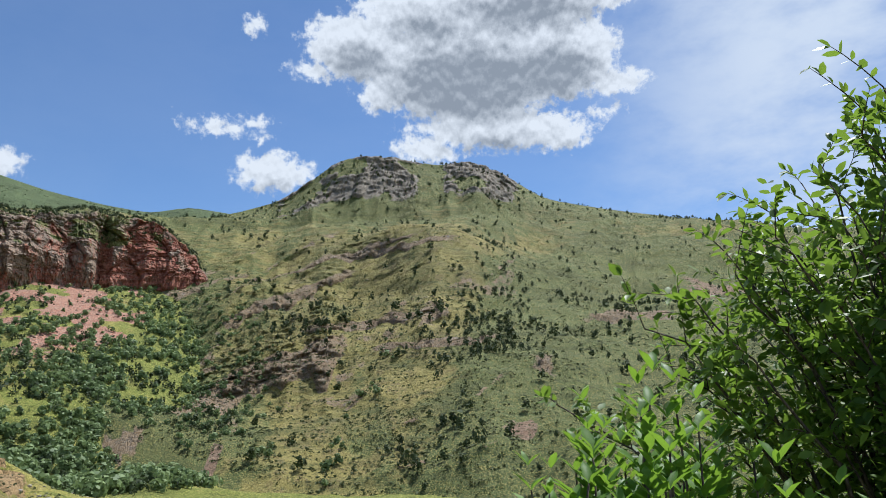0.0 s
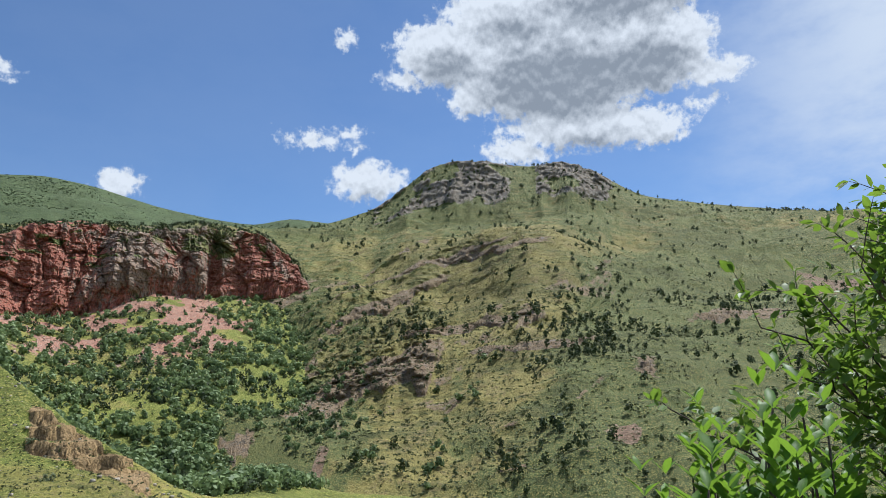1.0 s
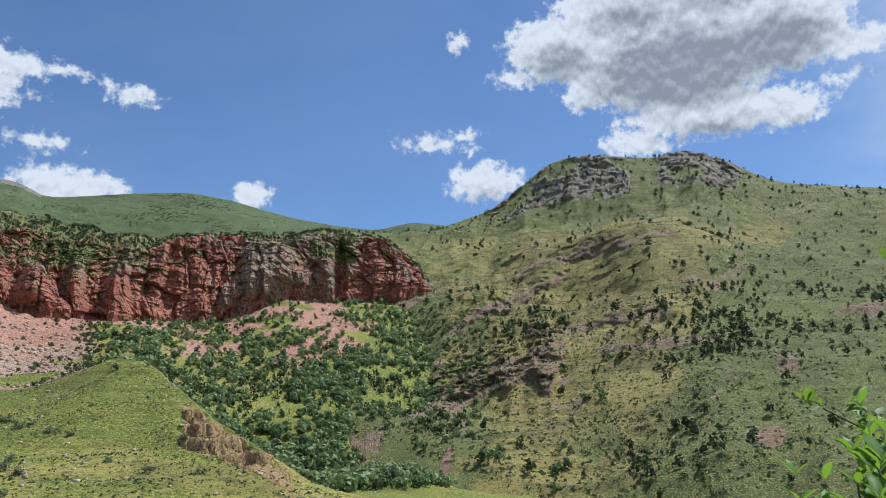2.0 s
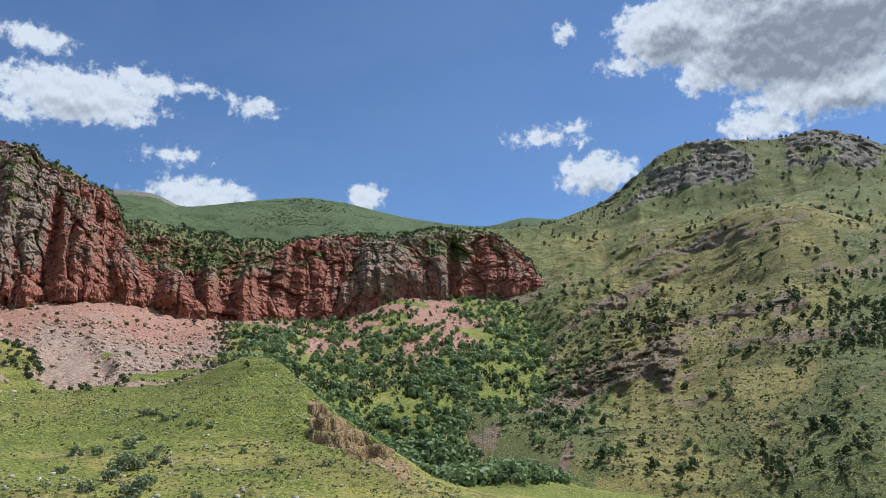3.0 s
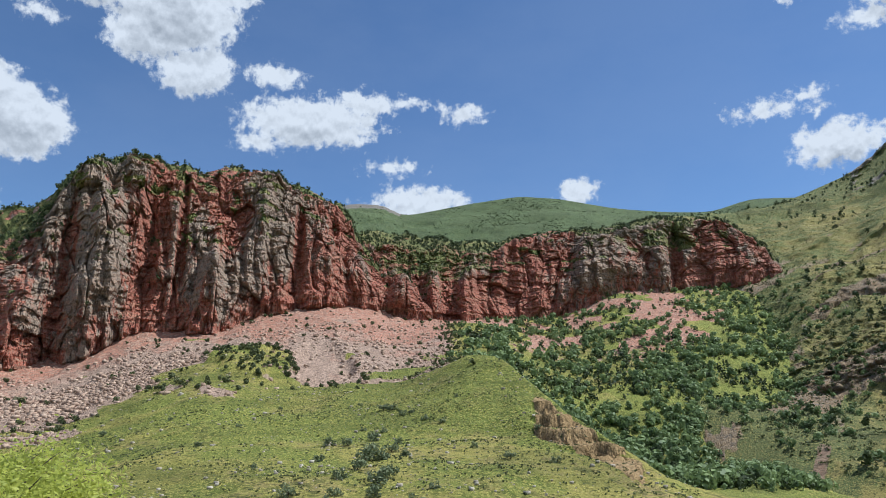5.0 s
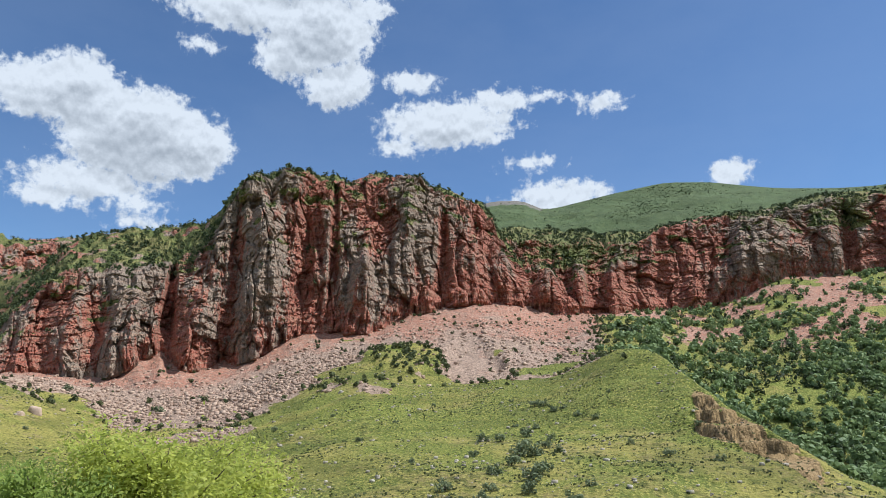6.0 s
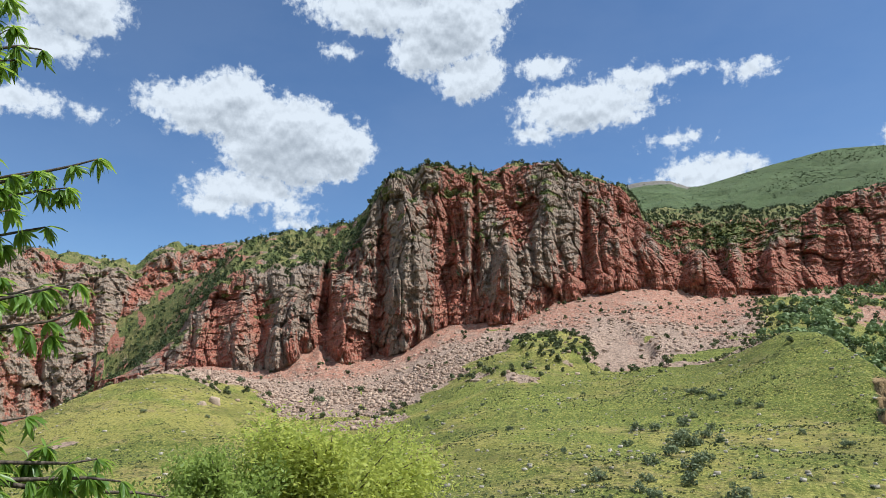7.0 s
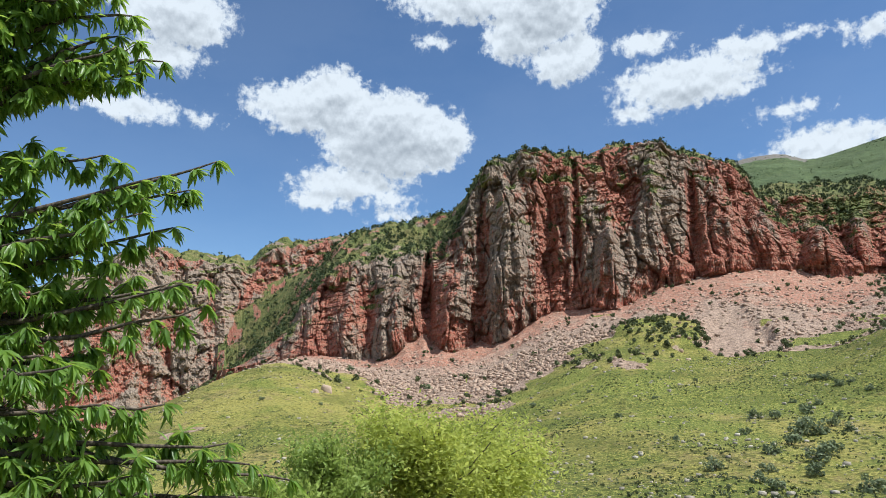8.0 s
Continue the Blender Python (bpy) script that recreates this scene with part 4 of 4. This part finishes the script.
spots = sow(F, (F["v"] > 0.7) * (F["v"] < 1.95) * (F["b"] > 10) * (F["b"] < 62) * (0.15 + smooth(fbm(F["x"] / 120, F["y"] / 120, F["z"] / 120, 3), 0.0, 0.3)), 5200, 40)
strewn("far_scrub", lows, spots, g0.uniform(2.5, 7.5, len(spots)), JUNIPER, 41, "dark scrub dotted over the far hills", "scrub")

# ---- bushes that stand alone in the meadow ----
def meadow_bush(seed):
    """A rounded bush with a few stems, one metre high."""
    bush = new("bush")
    v, f = crown(420, seed, 0.16, 0.95, 0.12, 9)
    part("crown", poly_mesh("crown", v, f, GREY_BUSH), bush)
    for i in range(3):
        bm = bmesh.new()
        bmesh.ops.create_cone(bm, cap_ends=True, segments=6, radius1=0.035, radius2=0.012, depth=0.6,
                              matrix=pose(0.05 * i - 0.05, 0.04 * (i % 2), 0.2, 14 * (i - 1), 11 * (i - 1), 0))
        part("stem", bm, bush, mat=BARK)
    return tagged(bush, "round grey-green bush standing in the meadow", "bush", "meadow bushes")


def bark_material():
    m, n = material("bark")
    p = n.add("ShaderNodeTexCoord").outputs["Object"]
    f1 = n.noise(n.add("ShaderNodeVectorMath", {"operation": "MULTIPLY"}, {0: p, 1: (1, 1, 0.3)}).outputs[0], 60, 5, 0.65)
    finish(n, n.mix(n.step(f1, 0.35, 0.65), (0.035, 0.027, 0.022), (0.14, 0.11, 0.085)), 0.85, f1, 0.5, 0.01)
    return m


BARK = bark_material()
BUSHES = [(54.6, -3.4, 2.6), (53.1, -3.4, 2.4), (55.2, -4.6, 1.9), (53.5, -5.9, 2.5), (51.7, -4.6, 3.8), (52.3, -5.2, 2.6), (51.1, -4.0, 3.2), (50.4, -4.4, 3.2), (50.6, -6.2, 3.2), (49.9, -5.8, 2.8), (50.8, -7.2, 2.4), (48.5, -4.1, 2.2),
          (49.1, -3.3, 2.0), (49.6, -3.8, 2.2), (51.1, -3.0, 2.8), (50.4, -2.4, 2.0), (49.6, -0.6, 2.4), (50.3, -0.6, 2.4), (48.9, -1.0, 2.2), (48.2, -0.8, 1.9), (47.0, -1.3, 1.8), (45.6, -1.6, 1.8), (52.3, -0.3, 1.5), (52.0, -2.2, 1.5),
          (54.6, -8.0, 1.9), (53.5, -8.4, 2.0), (54.2, -7.2, 1.8), (47.7, -8.2, 3.0), (57.6, -7.2, 2.4), (48.4, 2.9, 2.6), (79.6, -1.2, 3.6), (76.6, -0.1, 2.2), (85.6, 0.4, 3.4), (71.0, -2.6, 1.9), (64.5, -3.4, 1.6), (60.2, -5.0, 1.4),
          (43.0, -3.5, 1.6), (40.2, -4.2, 1.8), (38.0, -2.0, 1.6), (44.5, 0.5, 1.4), (58.4, -0.6, 1.3), (61.5, -2.0, 1.2), (66.5, -1.5, 1.3), (83.2, -3.0, 1.8), (88.0, -2.2, 1.4), (92.5, -1.8, 1.6), (36.5, -4.4, 1.7), (46.0, -6.5, 1.6)]
kinds = [meadow_bush(100 + i) for i in range(4)]
for i, (bb, be, bs) in enumerate(BUSHES):
    spot = on_land(G, bb, be) - Vector((0, 0, 0.12))
    if i < 4:
        ob = kinds[i]
        ob.location = spot
    else:
        ob = copy_thing(kinds[i % 4], Matrix.Translation(spot))
    ob.scale = (bs * (0.9 + 0.12 * (i % 3)), bs * (0.9 + 0.1 * (i % 2)), bs * 0.85)
    ob.rotation_euler = (0, 0, i * 1.7)

# ---- boulders that stand alone ----
for i, (bb, be, bs) in enumerate(((85.1, -1.9, 2.4), (87.6, -1.2, 6.5), (88.4, -1.3, 4.4), (56.7, -4.9, 1.3), (57.6, -7.0, 1.1), (58.6, -6.8, 1.0), (66.0, 0.4, 2.5), (60.5, -1.0, 1.2), (47.6, -0.2, 1.2))):
    sv, sf = boulder_shape(200 + i)
    ob = new("boulder", poly_mesh("boulder", sv, sf, RUBBLE if bs > 4 else PALE))
    ob.location, ob.scale, ob.rotation_euler = on_land(G, bb, be), (bs, bs * 0.85, bs * 0.8), (0.1, 0.2, i * 1.3)
    tagged(ob, "reddish broken boulder lying in the meadow" if bs > 4 else "pale rounded boulder lying in the meadow", "boulder", "meadow boulders")

# ---- trees near the eye ----
def limb(points, r0, r1, sides=6):
    """A tapered, bent limb along points."""
    bm = bmesh.new()
    rings, n = [], len(points)
    for i, p in enumerate(points):
        t = (points[min(i + 1, n - 1)] - points[max(i - 1, 0)]).normalized()
        u = t.orthogonal().normalized()
        wv = t.cross(u)
        rad = r0 + (r1 - r0) * i / (n - 1)
        rings.append([bm.verts.new(p + rad * (math.cos(6.2832 * k / sides) * u + math.sin(6.2832 * k / sides) * wv)) for k in range(sides)])
    for a, c in zip(rings, rings[1:]):
        for k in range(sides):
            bm.faces.new((a[k], a[(k + 1) % sides], c[(k + 1) % sides], c[k])).smooth = True
    bm.faces.new(rings[0][::-1])
    bm.faces.new(rings[-1])
    return bm


def bezier(p0, p1, p2, n=9, wob=0.0, g=None):
    out = []
    for i in range(n):
        t = i / (n - 1)
        p = p0 * (1 - t) ** 2 + p1 * 2 * t * (1 - t) + p2 * t * t
        if g is not None and 0 < i:
            p = p + Vector(g.normal(size=3) * wob)
        out.append(p)
    return out


def polar(bearing, rise, dist):
    a = radians(bearing)
    return Vector((-dist * math.sin(a), dist * math.cos(a), EYE + dist * math.tan(radians(rise))))


def leaf_shape(width, fold, droop):
    """A leaf along x, one unit long, folded along its midrib and bowed down."""
    xs, ws = (0.0, 0.3, 0.68, 1.0), (0.02, 0.88, 0.8, 0.0)
    v = []
    for xx, ww in zip(xs, ws):
        zz = -droop * xx * xx
        v += [(xx, -0.5 * width * ww, zz + fold * ww * width), (xx, 0, zz), (xx, 0.5 * width * ww, zz + fold * ww * width)]
    f = []
    for i in range(3):
        for k in (0, 1):
            a = 3 * i + k
            f += [(a, a + 3, a + 4), (a, a + 4, a + 1)]
    return np.array(v), np.array(f)


def leaf_pose(at, heading, up, size):
    xa = heading.normalized()
    za = (up - xa * up.dot(xa)).normalized()
    ya = za.cross(xa)
    m = Matrix((xa, ya, za)).transposed().to_4x4()
    return Matrix.Translation(at) @ m @ Matrix.Diagonal((size, size, size, 1))


def dress(tree, poses, shapes, mat, single, nearest):
    """Leaves: the nearest as parts of their own, the rest joined."""
    poses = sorted(poses, key=lambda m: (m.translation - Vector(nearest)).length)
    meshes = [poly_mesh("leaf", *sh, mat, True) for sh in shapes]
    for i, m in enumerate(poses[:single]):
        ob = part("leaf", meshes[i % len(meshes)], tree)
        ob.matrix_basis = m
    rest = poses[single:]
    if rest:
        mats = np.array([np.array(m) for m in rest])
        vs, fs, base = [], [], 0
        for i, (sv, sf) in enumerate(shapes):
            mm4 = mats[i::len(shapes)]
            v = np.einsum("nij,kj->nki", mm4[:, :3, :3], sv) + mm4[:, None, :3, 3]
            vs.append(v.reshape(-1, 3))
            fs.append((sf[None] + (np.arange(len(mm4)) * len(sv))[:, None, None] + base).reshape(-1, 3))
            base += v.shape[0] * v.shape[1]
        ob = part("foliage", poly_mesh("foliage", np.concatenate(vs), np.concatenate(fs), mat, True), tree)
        tagged(ob, kind="stuff")


def near_leaf_material(name, dark, light, through, rough, glow):
    m, n = material(name)
    isle = n.add("ShaderNodeNewGeometry").outputs["Random Per Island"]
    each = n.add("ShaderNodeObjectInfo").outputs["Random"]
    p = n.add("ShaderNodeNewGeometry").outputs["Position"]
    blot = n.noise(p, 60, 4, 0.6)
    t = n.math("MULTIPLY_ADD", isle, 0.6, n.math("MULTIPLY_ADD", each, 0.3, n.math("MULTIPLY_ADD", blot, 0.4, -0.25)))
    c = n.mix(n.math("ADD", t, 0.0, clamp=True), dark, light)
    finish(n, c, rough, blot, 0.15, 0.004, through=through, tint=n.mix(0.5, c, glow))
    return m


SHRUB_LEAF = near_leaf_material("shrub_leaf", (0.046, 0.096, 0.020), (0.185, 0.295, 0.048), 0.44, 0.48, (0.34, 0.52, 0.05))
SHOOT_LEAF = near_leaf_material("shoot_leaf", (0.060, 0.140, 0.020), (0.155, 0.290, 0.042), 0.42, 0.50, (0.38, 0.60, 0.05))
PEACH_LEAF = near_leaf_material("peach_leaf", (0.078, 0.155, 0.034), (0.235, 0.360, 0.074), 0.48, 0.33, (0.60, 0.80, 0.10))
WILLOW_LEAF = leaf_material("willow_leaf", (0.230, 0.285, 0.052), (0.520, 0.540, 0.125), 0.5, 0.55, 0.6)
POPLAR_LEAF = leaf_material("young_tree_leaf", (0.140, 0.210, 0.042), (0.330, 0.400, 0.095), 0.45, 0.55, 0.6)


def leafy_shrub():
    """The wild shrub with small oval leaves on long arching twigs."""
    g = np.random.default_rng(41)
    shrub = new("wild_shrub")
    root = polar(-38, -36, 2.9)
    root.z = -0.25
    rim = [(-55, 24), (-38, 25), (-33.7, 22.5), (-29.8, 19.0), (-26, 16.5), (-22.4, 11.5), (-19, 6.0), (-16.5, 2.0), (-13, -1.0), (-10, -2.5), (-8, -4)]
    poses = []
    tips = [(-9.3, 2.6, 2.5), (-16.6, 8.6, 2.4), (-20, 10.5, 2.4), (-22.6, 13.9, 2.5), (-26.5, 16.6, 2.6), (-30.0, 19.6, 2.6), (-33.5, 22.6, 2.6), (-12.5, 0.5, 2.3), (-18.0, 5.0, 2.5), (-35, 24.5, 2.5), (-37, 21, 2.6), (-33, 18.5, 2.7), (-35, 15.5, 2.6)]
    while len(tips) < 112:
        bb = -18.5 - 30 * g.random()
        top = float(np.interp(bb, *np.array(rim).T)) - 1.0
        tips.append((bb, -14 + (top + 14) * g.random() ** 0.6, g.uniform(2.1, 3.2)))
    for i, (bb, ee, dd) in enumerate(tips):
        tip = polar(bb, ee - (2.4 if i < 13 else 0.8), dd)
        stem0 = root + Vector(g.normal(size=3) * (0.12, 0.12, 0.02))
        mid = (stem0 * 0.45 + tip * 0.55) + Vector((0.10, 0.05, 0.45 + 0.15 * g.random()))
        pts = bezier(stem0, mid, tip, 14, 0.012, g)
        part("branch", limb(pts, 0.014, 0.0022, 5), shrub, mat=BARK)
        for k in range(5, 14):
            p = pts[k]
            along = (pts[k] - pts[k - 1]).normalized()
            for q in range(3 if k < 13 else 1):
                side = Vector(g.normal(size=3))
                side = (side - along * side.dot(along)).normalized()
                end = p + (side * 0.8 + along * 0.7 + Vector((0, 0, 0.1))) * g.uniform(0.07, 0.24)
                twig = bezier(p, (p + end) / 2 + Vector((0, 0, 0.02)), end, 6)
                if q == 0:
                    part("twig", limb(twig[::2] + [twig[-1]], 0.0022, 0.0009, 4), shrub, mat=BARK)
                for h in range(1, 6):
                    d = (twig[h] - twig[h - 1]).normalized()
                    for _ in range(2):
                        s2 = Vector(g.normal(size=3))
                        head = d * 0.7 + (s2 - d * s2.dot(d)).normalized() * 0.8 + Vector((0, 0, -0.1))
                        poses.append(leaf_pose(twig[h], head, Vector((0, 0, 1)) + Vector(g.normal(size=3)) * 0.45, g.uniform(0.032, 0.058)))
    dress(shrub, poses, [leaf_shape(0.52, 0.12, 0.10), leaf_shape(0.46, 0.2, 0.2), leaf_shape(0.58, 0.05, 0.05)], SHRUB_LEAF, 300, (0, 0, EYE))
    return tagged(shrub, "wild shrub with small glossy green leaves on arching twigs", "shrub")


def upright_shoots():
    """Bright young shoots with larger leaves, in front of the shrub."""
    g = np.random.default_rng(43)
    plant = new("shoot_bush")
    poses = []
    tops = [(-11.1, 0.6, 1.9), (-16.6, 2.8, 1.7), (-15.4, 1.8, 1.75), (-18.0, 2.0, 1.75), (-19.6, 0.6, 1.8), (-12.6, -1.6, 1.85), (-13.8, -2.6, 1.8), (-10.2, -2.8, 1.95), (-6.6, -4.4, 2.1), (-8.4, -4.6, 2.0), (-17.4, -0.8, 1.7)]
    tops += [(g.uniform(-20.5, -10.0), g.uniform(-7.5, -0.2), g.uniform(1.55, 1.95)) for _ in range(16)]
    while len(tops) < 60:
        bb = g.uniform(-36, -9.5)
        tops.append((bb, g.uniform(-9.0, -0.8) - (3.0 if bb > -12 else 0.0), g.uniform(1.6, 2.1)))
    for bb, ee, dd in tops:
        top = polar(bb, ee, dd)
        foot = Vector((top.x * 1.03 + 0.1 * g.normal(), top.y * 1.03 + 0.1 * g.normal(), -0.2))
        pts = bezier(foot, (foot + top) / 2 + Vector((0.05 * g.normal(), 0.05 * g.normal(), 0)), top, 26)
        part("stem", limb(pts[::3], 0.007, 0.0025, 5), plant, mat=BARK)
        for k in range(14, 26):
            for q in range(3):
                a = 2.4 * k + 2.094 * q + 0.5 * g.normal()
                lift = 0.25 + 1.0 * (k - 14) / 11
                head = Vector((math.cos(a), math.sin(a), lift))
                poses.append(leaf_pose(pts[k], head, Vector((-math.cos(a), -math.sin(a), 1.2)), g.uniform(0.065, 0.110) * (1.0 if k < 24 else 0.7)))
    dress(plant, poses, [leaf_shape(0.40, 0.15, 0.10), leaf_shape(0.36, 0.2, 0.18)], SHOOT_LEAF, 300, (0, 0, EYE))
    return tagged(plant, "bright green upright shoots with broad pointed leaves", "bush")


def peach_tree():
    """The peach tree whose drooping boughs reach in."""
    g = np.random.default_rng(47)
    tree = new("peach_tree")
    foot = polar(128, -30, 3.4)
    foot.z = -0.25
    fork = polar(127, 2, 3.4)
    part("trunk", limb(bezier(foot, (foot + fork) / 2 + Vector((0.1, 0.05, 0)), fork, 8), 0.085, 0.06, 10), tree, mat=BARK)
    poses = []
    tips = [(98.4, 15.9, 3.0, 116, 9), (99.4, 7.4, 3.0, 116, 1), (103.8, 11.5, 2.9, 117, 7), (106.2, 23.2, 2.9, 118, 17), (108, 28.5, 2.9, 119, 22), (92.4, -7.4, 3.0, 114, -4), (97.0, -4.5, 3.0, 115, -5), (101.5, -1.8, 2.9, 116, -3),
            (104.5, 5.0, 3.1, 117, 3), (106.5, 15.5, 3.1, 118, 12), (103.5, -6.5, 2.8, 116, -8), (107.5, 1.0, 2.8, 118, -2), (108.5, 9.5, 3.2, 119, 8), (110, 20, 3.2, 120, 17), (106, -3.5, 3.2, 117, -6), (109, -7, 3.0, 119, -9),
            (111, 14, 3.0, 121, 12), (112, 5, 3.1, 121, 4), (113, 25, 3.0, 122, 22), (96.0, -9.0, 2.9, 113, -8), (100.0, -8.2, 3.0, 115, -9), (132, 24, 3.9, 130, 20), (140, 14, 3.8, 136, 12), (128, 16, 4.4, 128, 14), (136, 4, 3.4, 133, 6), (122, 30, 3.7, 124, 25)]
    for bb in (103, 104.5, 106, 107.5, 109, 110.5):
        tips += [(bb, g.uniform(20, 24), 3.0, 119, 17), (bb + 0.7, g.uniform(25, 30), 2.9, 119, 22)]
    tips += [(100.5, 13.8, 3.0, 116, 8), (102.5, 14.5, 2.9, 117, 9), (101.5, 11.0, 3.1, 116, 5), (99.0, 5.2, 3.0, 116, 0), (101.5, 6.8, 3.1, 116, 2), (95.5, -6.0, 2.9, 114, -6), (93.8, -8.6, 3.0, 114, -7)]
    while len(tips) < 64:
        bb, ee = g.uniform(102.0, 115.0), g.uniform(-10.0, 13.0)
        if bb < 105.5 and 1.0 < ee < 4.0:
            continue
        tips.append((bb, ee, g.uniform(2.7, 3.4), bb + g.uniform(8, 13), ee * 0.8 - 1.5))
    for bb, ee, dd, mb2, me2 in tips:
        tip, knee = polar(bb, ee, dd), polar(mb2, me2, 3.2)
        pts = bezier(fork, knee, tip, 22, 0.008, g)
        part("bough", limb(pts[::2] + [pts[-1]], 0.026, 0.003, 6), tree, mat=BARK)
        for k in range(9, 22):
            along = (pts[k] - pts[k - 1]).normalized()
            ends = [(pts[k], along)]
            if k < 20 and k % 2 == 0:
                side = Vector(g.normal(size=3))
                side = (side - along * side.dot(along)).normalized()
                end = pts[k] + (side * 0.8 + along * 0.9 + Vector((0, 0, 0.35))) * g.uniform(0.08, 0.2)
                tw = bezier(pts[k], (pts[k] + end) / 2, end, 4)
                part("twig", limb(tw, 0.003, 0.0012, 4), tree, mat=BARK)
                ends += [(tw[2], side), (tw[3], side), (tw[3], along)]
            for p, d in ends:
                for _ in range(16):
                    s2 = Vector(g.normal(size=3))
                    head = d * 0.4 + s2.normalized() * 0.6 + Vector((0, 0, -0.65))
                    poses.append(leaf_pose(p, head, Vector((0, 0, 1)) + Vector(g.normal(size=3)) * 0.4, g.uniform(0.048, 0.088)))
    dress(tree, poses, [leaf_shape(0.23, 0.25, 0.35), leaf_shape(0.21, 0.3, 0.6), leaf_shape(0.25, 0.2, 0.2)], PEACH_LEAF, 300, (0, 0, EYE))
    return tagged(tree, "peach tree with long drooping glossy leaves", "tree")


def round_tree(name, label, bearing, top_rise, dist, half_width, mat, seed, sprays, weeping, limbs=14):
    """A broad tree further off: trunk, limbs and a crown of small sprays."""
    g = np.random.default_rng(seed)
    tree = new(name)
    j = int(np.argmin(np.abs(G["b"][0] - bearing)))
    i = int(np.argmin(np.abs(G["r"][:, j] - dist)))
    foot = Vector((G["x"][i, j], G["y"][i, j], G["z"][i, j] - 0.2))
    top = EYE + dist * math.tan(radians(top_rise))
    tall = top - foot.z
    tree.location = foot
    part("trunk", limb([Vector((0, 0, 0)), Vector((0.1, 0, 0.2 * tall)), Vector((0, 0.1, 0.45 * tall))], 0.28, 0.18, 10), tree, mat=BARK)
    pos, heads = [], []
    for k in range(limbs):
        a, rr = 6.283 * k * 0.381966, half_width * (0.35 + 0.62 * ((k * 0.618) % 1))
        peak = tall * (0.98 - 0.30 * (rr / half_width) ** 2 + 0.06 * g.normal())
        tip = Vector((rr * math.cos(a), rr * math.sin(a), peak))
        pts = bezier(Vector((0, 0.05, 0.3 * tall)), Vector((0.35 * tip.x, 0.35 * tip.y, 0.7 * peak)), tip, 12, 0.05, g)
        part("limb", limb(pts[::2] + [pts[-1]], 0.11, 0.015, 6), tree, mat=BARK)
        n = sprays // limbs
        t = g.integers(4, 12, n)
        base = np.array([pts[q][:] for q in t])
        off = g.normal(size=(n, 3)) * half_width * 0.14
        if weeping:
            off[:, 2] = off[:, 2] * 0.8 - np.abs(g.normal(size=n)) * 0.10 * tall
        pos.append(base + off)
    pos = np.concatenate(pos)
    pos[:, 2] = np.maximum(pos[:, 2], 0.12 * tall)
    m = tumbled(len(pos), seed + 5)
    spray = np.array([(-0.5, -0.04, 0), (0.0, -0.20, 0.03), (0.5, 0.02, 0), (0.0, 0.19, 0.05)])
    if weeping:
        lean = np.stack([m[:, :, 0] * (0.5, 0.5, 0.3) + np.array((0, 0, -0.12)), m[:, :, 1], m[:, :, 2]], -1)
        m = lean / np.linalg.norm(lean, axis=1)[:, None, :]
    s = g.uniform(0.18, 0.42, len(pos))
    v = np.einsum("nij,kj->nki", m, spray) * s[:, None, None] + pos[:, None, :]
    part("crown", poly_mesh("crown", v.reshape(-1, 3), np.arange(4 * len(pos)).reshape(-1, 4), mat), tree)
    return tagged(tree, label, "tree")


leafy_shrub()
upright_shoots()
peach_tree()
round_tree("willow_tree", "broad yellow-green willow below the terrace", 79.0, -2.9, 42.0, 6.4, WILLOW_LEAF, 61, 46000, True, 38)
round_tree("young_tree", "leafy green tree beside the willow", 87.2, -4.9, 38.0, 3.4, POPLAR_LEAF, 63, 9000, False)
round_tree("young_tree", "low green tree at the meadow edge", 92.0, -7.2, 36.0, 2.6, POPLAR_LEAF, 65, 5000, False)
